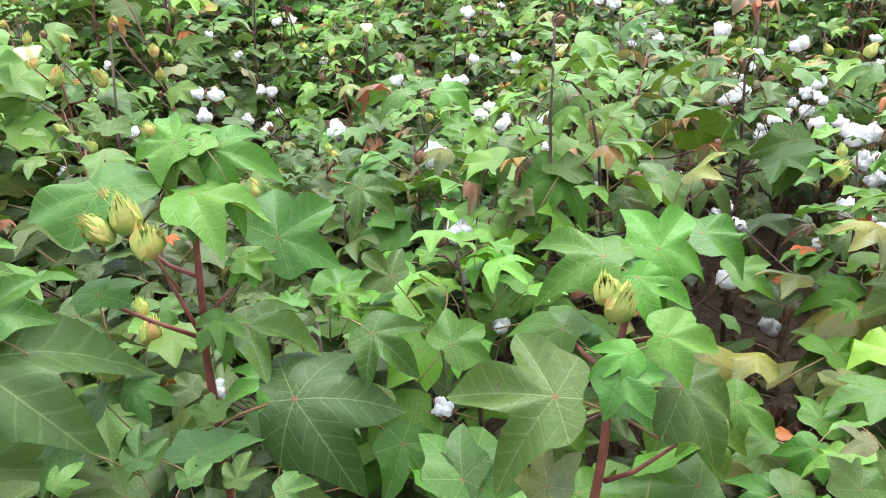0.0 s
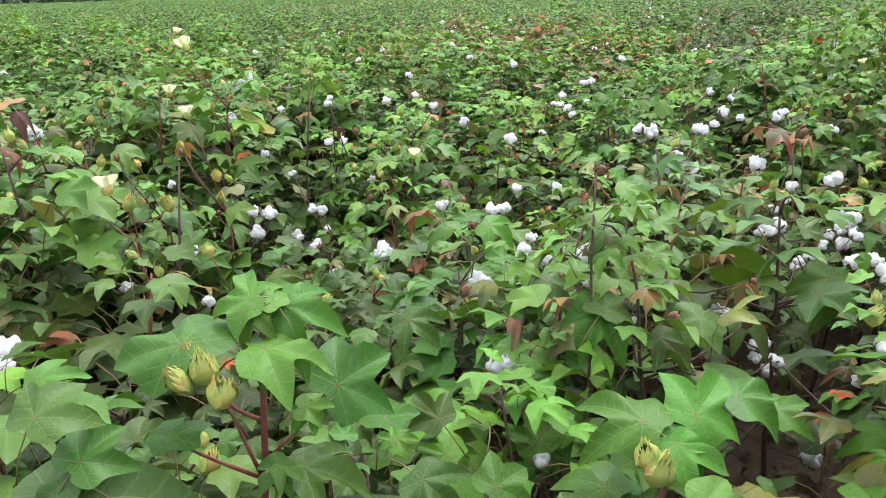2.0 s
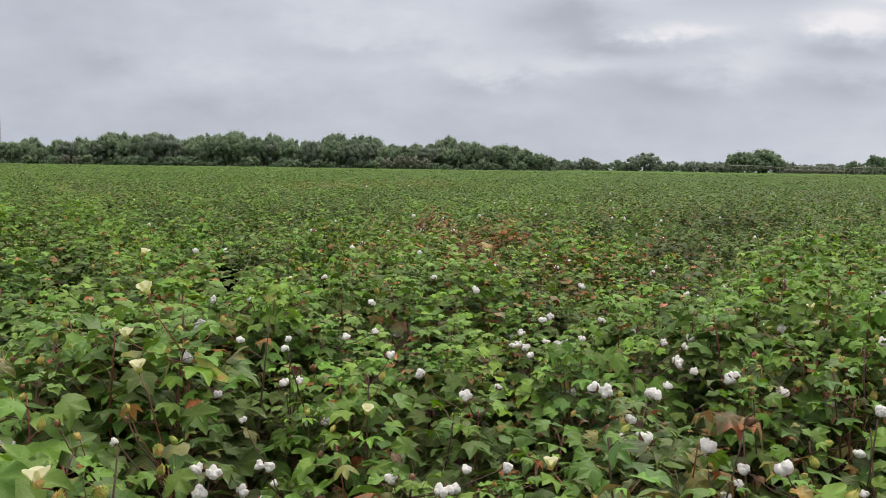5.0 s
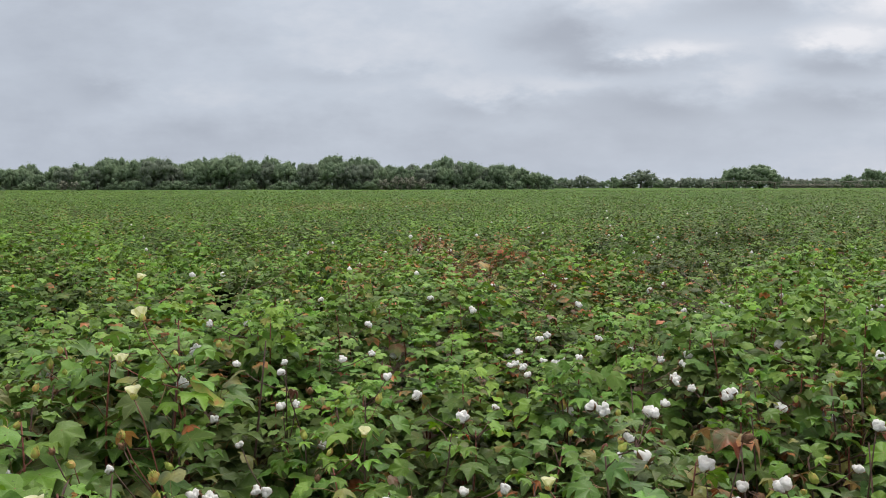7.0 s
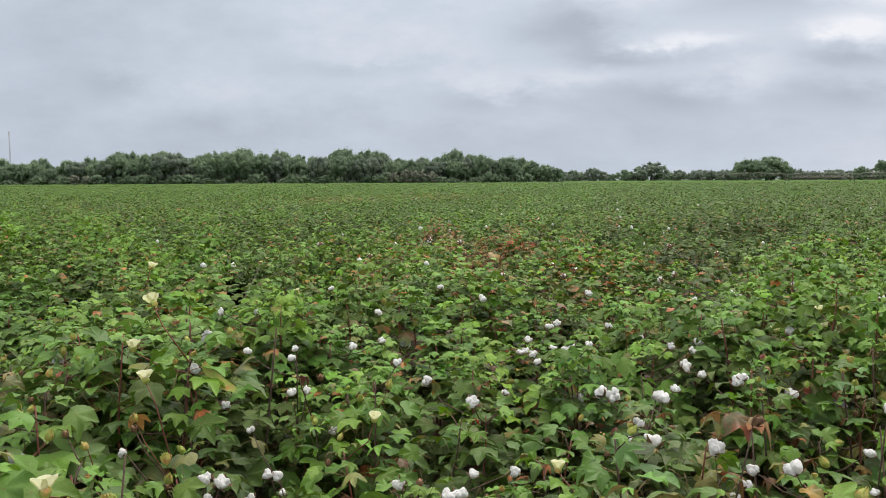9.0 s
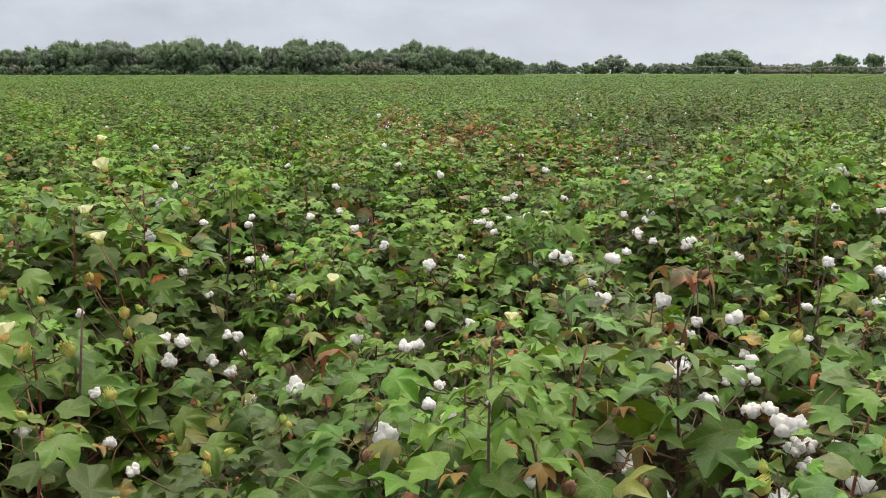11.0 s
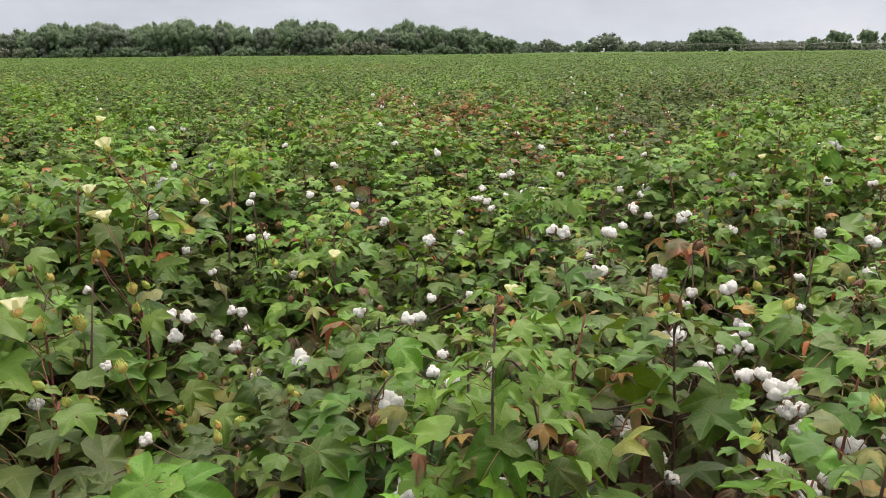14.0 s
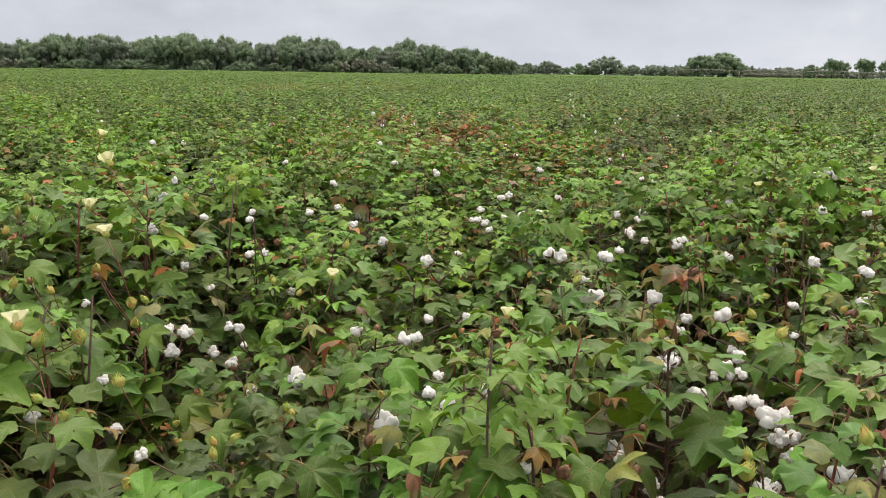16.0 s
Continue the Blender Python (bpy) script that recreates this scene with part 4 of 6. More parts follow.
TINTED_FAR = (
    (-1.42, 2.30, 1.12, 0.13, 2.60, "orange"),
    (-1.40, 2.30, 1.09, 0.12, 0.40, "brown"),
    (-1.45, 2.30, 0.98, 0.12, 1.20, "red"),
    (0.86, 1.54, 0.68, 0.10, 1.60, "red"),
    (-0.64, 3.32, 0.86, 0.09, 0.50, "brown"),
    (-0.44, 4.33, 0.88, 0.11, 0.80, "red"),
    (-0.08, 3.01, 0.92, 0.09, 1.20, "orange"),
    (-0.93, 2.36, 0.97, 0.07, 1.50, "orange"),
    (-0.27, 3.51, 0.88, 0.09, 0.30, "red"),
    (0.42, 5.29, 0.88, 0.12, 0.30, "red"),
    (0.61, 5.16, 0.88, 0.12, 0.20, "red"),
    (0.23, 4.54, 0.88, 0.10, 0.40, "red"),
    (2.60, 4.52, 0.95, 0.12, 0.20, "red"),
    (2.29, 4.02, 0.93, 0.14, 0.70, "red"),
    (0.81, 3.08, 0.72, 0.10, 0.10, "brown"),
    (0.22, 8.40, 0.90, 0.20, 0.20, "orange"),
    (-0.14, 6.80, 0.90, 0.16, 0.50, "red"),
    (-0.16, 9.55, 0.90, 0.16, 0.50, "red"),
)
LEAVES_A = (
    (-0.235, 0.813, 1.087, -0.256, 0.853, 1.115, 0.00, -0.70, "lively"),
    (-0.200, 0.822, 1.073, -0.132, 0.818, 1.064, 0.10, -0.60, "lively"),
    (-0.207, 0.810, 1.081, -0.234, 0.833, 1.090, 0.00, -0.40, "young"),
    (-0.229, 0.800, 1.076, -0.240, 0.772, 1.048, 0.00, -1.00, "lively"),
    (-0.235, 0.810, 1.086, -0.282, 0.801, 1.072, -0.20, -0.60, "lively"),
    (-0.211, 0.770, 1.046, -0.139, 0.769, 1.043, 0.00, -0.15, "young"),
    (-0.297, 0.763, 1.053, -0.363, 0.824, 1.089, -0.10, -0.70, "fresh"),
    (-0.153, 0.844, 0.964, -0.097, 0.891, 0.991, 0.10, -0.70, "lively"),
    (-0.181, 0.800, 0.960, -0.146, 0.804, 0.962, 0.00, -0.50, "young"),
    (-0.174, 0.800, 0.955, -0.196, 0.781, 0.940, 0.00, -0.80, "young"),
    (-0.319, 0.754, 0.946, -0.337, 0.796, 0.975, 0.00, -0.70, "fresh"),
    (-0.204, 0.770, 0.903, -0.177, 0.756, 0.896, 0.00, -0.50, "fresh"),
    (-0.206, 0.770, 0.903, -0.229, 0.747, 0.885, 0.00, -0.80, "fresh"),
    (-0.189, 0.800, 0.881, -0.115, 0.791, 0.878, 0.00, -0.35, "mature"),
    (-0.212, 0.775, 1.034, -0.245, 0.760, 1.022, 0.00, -0.60, "lively"),
    (-0.220, 0.830, 1.070, -0.206, 0.871, 1.095, 0.00, -0.60, "lively"),
)
LEAVES_B = (
    (0.176, 0.713, 0.996, 0.113, 0.755, 1.015, -0.10, -0.60, "lively"),
    (0.231, 0.733, 0.992, 0.273, 0.777, 1.025, 0.05, -0.80, "lively"),
    (0.142, 0.717, 0.917, 0.087, 0.752, 0.932, -0.10, -0.60, "fresh"),
    (0.123, 0.611, 0.916, 0.031, 0.629, 0.918, -0.10, -0.60, "mature"),
    (0.219, 0.640, 0.954, 0.266, 0.636, 0.947, 0.10, -0.50, "lively"),
    (0.240, 0.648, 0.896, 0.315, 0.646, 0.888, 0.10, -0.50, "mature"),
    (0.184, 0.620, 0.951, 0.151, 0.606, 0.942, 0.00, -0.70, "lively"),
    (0.205, 0.700, 0.980, 0.260, 0.684, 0.963, 0.10, -0.70, "young"),
    (0.207, 0.700, 0.978, 0.232, 0.676, 0.949, 0.10, -1.10, "young"),
    (0.176, 0.610, 0.938, 0.199, 0.583, 0.917, 0.00, -0.80, "lively"),
    (0.176, 0.620, 0.908, 0.213, 0.629, 0.914, 0.00, -0.60, "fresh"),
    (0.149, 0.720, 0.898, 0.183, 0.747, 0.916, 0.10, -0.80, "fresh"),
    (0.290, 0.800, 0.977, 0.347, 0.819, 0.983, 0.10, -0.60, "fresh"),
    (0.310, 0.750, 0.903, 0.328, 0.755, 0.905, 0.10, -0.60, "mature"),
)
LEAVES_C = (
    (-0.356, 0.600, 0.967, -0.249, 0.647, 0.995, 0.00, -0.60, "mature"),
    (-0.377, 0.620, 1.048, -0.357, 0.659, 1.076, 0.00, -0.70, "mature"),
    (-0.343, 0.620, 1.003, -0.317, 0.654, 1.029, 0.30, -1.00, "fresh"),
    (-0.354, 0.620, 0.988, -0.402, 0.634, 0.995, 0.00, -0.50, "mature"),
    (-0.227, 0.580, 0.882, -0.232, 0.600, 0.905, -0.30, -1.20, "mature"),
    (-0.178, 0.560, 0.878, -0.182, 0.575, 0.894, 0.20, -1.00, "mature"),
    (-0.275, 0.540, 0.892, -0.265, 0.555, 0.906, 0.00, -0.90, "fresh"),
    (-0.143, 0.570, 0.868, -0.138, 0.589, 0.885, 0.00, -0.90, "mature"),
    (-0.100, 0.550, 0.873, -0.074, 0.558, 0.877, 0.00, -0.50, "mature"),
    (-0.301, 0.680, 0.875, -0.331, 0.709, 0.892, -0.10, -0.70, "mature"),
    (-0.269, 0.680, 0.884, -0.232, 0.682, 0.881, 0.10, -0.60, "fresh"),
    (-0.225, 0.740, 0.807, -0.231, 0.759, 0.826, 0.00, -1.00, "mature"),
    (-0.296, 0.600, 0.882, -0.349, 0.610, 0.887, 0.00, -0.50, "mature"),
)
LEAVES_D = (
    (-0.129, 0.730, 0.833, -0.022, 0.738, 0.838, 0.00, -0.70, "old"),
    (0.044, 0.620, 0.820, 0.077, 0.678, 0.860, 0.20, -0.80, "mature"),
    (0.043, 0.620, 0.820, -0.014, 0.649, 0.829, -0.20, -0.70, "mature"),
    (0.118, 0.600, 0.829, 0.108, 0.633, 0.865, -0.40, -1.20, "yellow"),
    (-0.053, 0.800, 0.867, -0.006, 0.767, 0.844, 0.00, -0.70, "mature"),
    (-0.088, 0.850, 0.890, -0.059, 0.852, 0.891, 0.00, -0.60, "young"),
    (-0.091, 0.850, 0.888, -0.114, 0.857, 0.893, 0.00, -0.60, "young"),
    (-0.046, 0.950, 0.859, -0.083, 0.980, 0.885, 0.00, -0.90, "mature"),
    (0.030, 0.900, 0.788, 0.073, 0.931, 0.809, 0.00, -0.70, "mature"),
)
LEAVES_H = (
    (-0.14, 1.15, 0.69, -0.14, 1.18, 0.72, 0.00, -0.80, "young"),
    (-0.09, 1.20, 0.68, -0.06, 1.28, 0.73, 0.00, -0.70, "mature"),
    (0.10, 1.25, 0.64, 0.09, 1.31, 0.69, 0.00, -0.80, "mature"),
    (0.77, 1.75, 0.76, 0.74, 1.67, 0.68, 0.10, -1.10, "mature"),
    (0.76, 1.65, 0.40, 0.76, 1.72, 0.46, 0.00, -0.90, "old"),
    (0.69, 1.25, 0.66, 0.64, 1.31, 0.69, 0.00, -0.60, "fresh"),
    (0.62, 1.10, 0.71, 0.59, 1.10, 0.71, 0.00, -0.50, "fresh"),
)
LEAVES_E = (
    (0.31, 0.88, 0.72, 0.27, 0.82, 0.69, 0.00, -0.60, "mature"),
    (0.32, 0.92, 0.69, 0.43, 0.92, 0.68, 0.10, -0.50, "mature"),
    (0.32, 0.80, 0.73, 0.33, 0.75, 0.70, 0.00, -0.70, "mature"),
    (0.37, 0.85, 0.73, 0.42, 0.82, 0.70, 0.10, -0.60, "fresh"),
    (0.33, 0.62, 0.79, 0.30, 0.65, 0.81, 0.00, -0.60, "fresh"),
    (0.34, 0.62, 0.80, 0.39, 0.63, 0.80, 0.10, -0.50, "mature"),
    (0.58, 1.00, 0.64, 0.55, 1.03, 0.65, 0.00, -0.60, "yellow"),
    (0.50, 0.90, 0.66, 0.54, 0.93, 0.68, 0.00, -0.60, "fresh"),
    (0.40, 0.62, 0.80, 0.42, 0.65, 0.82, 0.00, -0.70, "mature"),
    (0.42, 0.75, 0.74, 0.39, 0.73, 0.72, 0.00, -0.50, "fresh"),
    (0.61, 1.10, 0.63, 0.69, 1.13, 0.63, 0.10, -0.50, "fresh"),
)
LEAVES_F = (
    (1.06, 1.78, 0.86, 0.99, 1.83, 0.87, -0.10, -0.35, "mature"),
    (1.05, 1.76, 0.86, 1.04, 1.70, 0.81, 0.10, -0.80, "mature"),
    (1.04, 1.76, 0.87, 1.11, 1.81, 0.88, 0.10, -0.40, "mature"),
    (1.06, 2.03, 0.84, 0.98, 2.05, 0.85, 0.00, -0.35, "mature"),
    (0.94, 1.36, 0.80, 0.87, 1.33, 0.78, 0.00, -0.50, "yellow"),
    (0.26, 1.64, 0.91, 0.19, 1.66, 0.91, -0.10, -0.50, "fresh"),
    (0.27, 1.65, 0.91, 0.34, 1.68, 0.92, 0.10, -0.50, "fresh"),
    (0.26, 1.65, 0.90, 0.29, 1.60, 0.87, 0.00, -0.60, "fresh"),
    (0.13, 1.52, 0.84, 0.19, 1.48, 0.81, 0.10, -0.60, "mature"),
    (0.22, 1.36, 0.84, 0.17, 1.30, 0.80, 0.00, -0.70, "fresh"),
    (0.22, 1.35, 0.85, 0.26, 1.41, 0.87, 0.10, -0.40, "fresh"),
)
LEAVES_G = (
    (0.55, 1.63, 0.72, 0.60, 1.57, 0.69, 0.00, -0.50, "old"),
    (-0.43, 2.13, 0.62, -0.47, 2.19, 0.66, 0.00, -0.70, "old"),
    (-0.34, 1.93, 0.62, -0.37, 1.99, 0.67, 0.00, -0.80, "old"),
    (-0.08, 1.71, 0.90, -0.14, 1.75, 0.91, -0.10, -0.50, "fresh"),
    (0.01, 1.72, 0.90, 0.07, 1.69, 0.88, 0.10, -0.50, "fresh"),
    (-0.04, 1.78, 0.90, -0.05, 1.83, 0.92, 0.00, -0.50, "fresh"),
    (-0.14, 1.42, 0.80, -0.08, 1.38, 0.77, 0.00, -0.60, "mature"),
    (-0.45, 1.88, 0.66, -0.37, 1.85, 0.64, 0.00, -0.70, "mature"),
    (-0.58, 2.04, 0.66, -0.51, 2.01, 0.64, 0.00, -0.60, "mature"),
    (0.41, 1.43, 0.80, 0.36, 1.37, 0.77, 0.00, -0.60, "mature"),
    (0.32, 1.34, 0.80, 0.37, 1.30, 0.77, 0.10, -0.60, "mature"),
)
STEM_A = ((-0.25, 0.80, 0.30), (-0.24, 0.80, 0.79), (-0.24, 0.80, 0.836), (-0.234, 0.80, 0.893), (-0.23, 0.80, 0.948), (-0.227, 0.80, 0.987), (-0.221, 0.80, 1.03), (-0.215, 0.81, 1.075))
STEM_B = ((0.165, 0.66, 0.30), (0.170, 0.66, 0.76), (0.176, 0.66, 0.816), (0.180, 0.67, 0.87), (0.190, 0.69, 0.91), (0.198, 0.70, 0.94), (0.195, 0.705, 0.98))
TWIGS = (
    (-0.238, 0.80, 0.862, -0.254, 0.795, 0.918, -0.271, 0.795, 0.972),
    (-0.236, 0.80, 0.885, -0.213, 0.795, 0.912, -0.196, 0.795, 0.930),
    (-0.240, 0.80, 0.866, -0.286, 0.790, 0.894, -0.321, 0.775, 0.925),
    (-0.231, 0.80, 0.941, -0.260, 0.800, 0.955, -0.300, 0.800, 0.995),
    (0.178, 0.66, 0.780, 0.205, 0.655, 0.795, 0.240, 0.650, 0.830),
    (0.184, 0.68, 0.885, 0.160, 0.700, 0.900, 0.146, 0.716, 0.912),
    (0.192, 0.69, 0.915, 0.215, 0.670, 0.935, 0.222, 0.645, 0.950),
)
BUDS_NEAR = (
    (-0.289, 0.745, 1.031, 0.80, -0.35),
    (-0.270, 0.750, 1.038, 0.84, 0.00),
    (-0.289, 0.770, 1.037, 0.76, -0.10),
    (-0.253, 0.740, 1.017, 0.88, 0.30),
    (-0.291, 0.700, 0.907, 0.80, -0.20),
    (0.180, 0.690, 0.982, 0.76, -0.10),
    (0.183, 0.680, 0.971, 0.80, 0.20),
)
HUSKS_AT = (
    (-0.60, 3.46, 0.82, 1.00),
    (-0.48, 4.60, 0.86, 0.90),
    (0.28, 4.81, 0.86, 0.90),
    (0.89, 2.37, 0.98, 1.00),
    (0.77, 2.87, 0.80, 0.80),
    (-1.07, 2.22, 0.97, 0.60),
    (-0.88, 2.24, 0.98, 0.60),
    (0.35, 1.42, 0.80, 1.00),
    (-0.04, 1.48, 0.84, 0.70),
    (0.52, 1.51, 0.76, 0.75),
    (-0.03, 1.95, 0.84, 0.55),
    (0.57, 1.65, 0.80, 0.60),
)
STALKS = (
    (0.95, 2.55, 0.92, 1.02, 2.55, 0.05),
    (-0.77, 1.95, 1.00, -0.85, 1.95, 0.50),
    (0.17, 1.62, 0.94, 0.15, 1.62, 0.50),
    (1.32, 2.50, 0.92, 1.38, 2.50, 0.25),
    (-0.74, 3.30, 1.07, -0.83, 3.30, 0.42),
    (0.74, 3.20, 0.91, 0.79, 3.20, 0.11),
)

TAKEN = np.array([r[:3] for rows in (BOLLS_GAP, BOLLS_MIDDLE, BOLLS_RIGHT, BOLLS_CLUSTER, BOLLS_LOW, CREAM, ROSE, BUDS) for r in rows])
# the leaves leave room in front of and above the bolls
toward = np.array((0.1, 0.0, 1.5)) - TAKEN
toward /= np.linalg.norm(toward, axis=1)[:, None]
ripe = np.array([r[:3] for rows in (BOLLS_GAP, BOLLS_RIGHT, BOLLS_CLUSTER) for r in rows])
above = np.array((0.1, 0.0, 1.5)) - ripe
above /= np.linalg.norm(above, axis=1)[:, None]
TAKEN = np.concatenate([TAKEN] + [TAKEN + toward * d for d in (0.05, 0.10)] + [ripe + above * d for d in (0.16, 0.23)])
# an open gap between the plants, down to the soil
lane = np.linspace((0.93, 2.15, 0.08), (0.43, 0.98, 0.75), 15)
TAKEN = np.concatenate([TAKEN, lane, lane + (0.03, 0, 0), lane - (0.03, 0, 0)])

# ---- plants near the path ----
hrng = np.random.default_rng(21)
for x, y, h, leaves, way, rows, label in (
        (-0.25, 0.80, 0.72, 18, STEM_A, LEAVES_A, "tall young cotton plant with a red stem"), (0.165, 0.66, 0.72, 16, STEM_B, LEAVES_B, "leafy green cotton plant with a red stem"),
        (-0.30, 0.57, 0.86, 14, (), LEAVES_C, "low leafy green cotton plant"), (0.04, 0.62, 0.70, 12, (), LEAVES_D, "dull green cotton plant with wide leaves"),
        (0.10, 1.02, 0.66, 16, (), LEAVES_H, "low dull green cotton plant"), (0.52, 0.80, 0.74, 16, (), LEAVES_E, "low spreading green cotton plant")):
    p = cotton_plant(x, y, h, int(1000 * y), (), 0.02, leaves, 0.03, 1.1, 0.84, 1.0, label)
    if way:
        back = p.matrix_basis.inverted()
        part("stem", raw_mesh("stem", *tube([back @ Vector(q) for q in way], np.linspace(0.0052, 0.0028, len(way)), 8), (STEM,)), p, None, "smooth red stem")
    for jx, jy, jz, tx, ty, tz, nx, ny, kind in rows:
        owner = p if rows not in (LEAVES_H, LEAVES_E) else nearest_plant(jx, jy)[2]
        tip = [a + (b - a) * 1.0 for a, b in ((jx, tx), (jy, ty), (jz, tz))]
        set_leaf(owner, (jx, jy, jz), tip, nx, ny, kind, hrng)
# side branches of the red-stemmed plants, and their buds
for way in TWIGS:
    plant = nearest_plant(way[0], way[1])[2]
    part("branch", raw_mesh("branch", *tube([plant.matrix_basis.inverted() @ Vector(way[i:i + 3]) for i in (0, 3, 6)], (0.0028, 0.0023, 0.0017), 6), (STEM,)), plant)
for x, y, z, s, tilt in BUDS_NEAR:
    m = aim((x, y, z - 0.02), (tilt, hrng.normal(-0.25, 0.1), 0.9), s, hrng.uniform(0, 6))
    plant = nearest_plant(x, y)[2]
    b = part("green_boll", GREEN, plant, plant.matrix_basis.inverted() @ m, "closed green boll in fringed bracts")
    part("bract", BRACTS[hrng.integers(3)], b, None, "pale green fringed bract")

LATE = (LEAVES_F, LEAVES_G)
NEAR_LIMIT, SPACING, count = 3.25, 0.275, 0
BARE = ((1.02, 2.30, 0.20), (0.92, 2.08, 0.18), (0.76, 1.74, 0.15), (0.64, 1.45, 0.12), (0.10, 0.05, 0.50), (0.40, 0.95, 0.12), (0.36, 0.80, 0.12), (0.52, 0.80, 0.12), (-0.25, 0.80, 0.15), (0.17, 0.66, 0.15), (-0.30, 0.57, 0.13), (0.04, 0.62, 0.12), (0.10, 1.02, 0.14), (-0.70, 2.55, 0.16), (1.2, 2.75, 0.15))
for i in range(-12, 13):
    for j in range(0, 15):
        x, y = SPACING * (i + 0.5 * (j % 2)) + RNG.normal(0, 0.075), 0.20 + 0.255 * j + RNG.normal(0, 0.075)
        if y > NEAR_LIMIT or abs(x) > 0.63 * y + 0.45 or any((x - bx) ** 2 + (y - by) ** 2 < r * r for bx, by, r in BARE):
            continue
        h = float(height(x, y)) + RNG.normal(0, 0.07)
        r = RNG.random()
        fruit = ("open",) if r < 0.12 and y > 1.3 else ("green", "bud") if r < 0.25 else ("bud", "husk") if r < 0.40 else ("bud", "bud") if r < 0.55 else ("husk",) if r < 0.65 else ()
        cotton_plant(x, y, h, 1000 + count, fruit, 0.04 if y < 1.5 and x < 0.3 else 0.11 + 0.15 * (x > 0.3), 44 if y < 1.7 else 42 if y < 2.6 else 36, 0.09, RNG.uniform(0.88, 1.12) * (1.02 if y < 1.0 else 0.90 if y < 1.5 else 0.97) * (1.15 if x < -0.75 else 1.0))
        count += 1

for rows in LATE:
    for jx, jy, jz, tx, ty, tz, nx, ny, kind in rows:
        set_leaf(nearest_plant(jx, jy)[2], (jx, jy, jz), (tx, ty, tz), nx, ny, kind, hrng)

# ---- dry leaves on the soil ----
def litter(spots, rng):
    V, F, n = [], [], 0
    U, A = [], []
    for cx, cy, r, many in spots:
        for _ in range(many):
            v, f, flat = leaf_shape(HALF_MID, rng, False, droop=rng.uniform(-0.9, 1.1), fold=0.3)
            d, t = r * math.sqrt(rng.random()), rng.uniform(0, 6.28)
            x, y = cx + d * math.cos(t), cy + d * math.sin(t)
            v = v * rng.uniform(0.02, 0.05) @ rot(rng.normal(0, 0.4), rng.normal(0, 0.4), rng.uniform(0, 6)).T
            V.append(v + (x, y, float(soil_z(x, y)) + 0.014 - min(0, v[:, 2].min() + 0.012)))
            F.append(f + n)
            U.append(flat), A.append(np.full(len(v), rng.uniform(2.7, 4.0)))
            n += len(v)
    return raw_mesh("litter", np.concatenate(V), np.concatenate(F), (LEAF,), {"age": np.concatenate(A), "leafuv": np.concatenate(U)})


tagged(new("leaf_litter", litter(((0.95, 2.2, 0.6, 110), (0.75, 1.65, 0.35, 130), (0.62, 1.3, 0.3, 120), (0.45, 0.95, 0.35, 60), (-0.6, 2.5, 0.5, 60), (0.1, 2.0, 1.2, 120)), np.random.default_rng(5))),
       "dry brown fallen leaves lying on the soil", "leaf litter", kind="stuff")

# ---- the field beyond ----
def blade_set(half, n, rng, ring=False):
    return [leaf_shape(half, rng, ring, droop=rng.uniform(0.0, 0.3), fold=rng.uniform(0.12, 0.22)) for _ in range(n)]


DRY_SPOTS = ((-0.2, 10.8, 0.7, 14), (0.3, 9.4, 0.5, 10), (-7.0, 38, 2.6, 14), (-2.0, 42, 2.2, 14), (-8.6, 20, 1.1, 7), (-11.5, 24, 1.2, 7), (0.8, 5.6, 0.5, 4), (3.3, 17, 2.0, 2), (2.4, 9.0, 1.2, 2), (1.3, 7.2, 0.7, 3), (-1.4, 8.6, 0.8, 3))
DIAMOND = [(np.array(((0, -0.35, 0), (0.62, 0.3, -0.1), (0, 1.0, -0.15), (-0.62, 0.3, -0.1))), np.array(((0, 1, 2), (0, 2, 3))), np.full((4, 3), 0.5))]


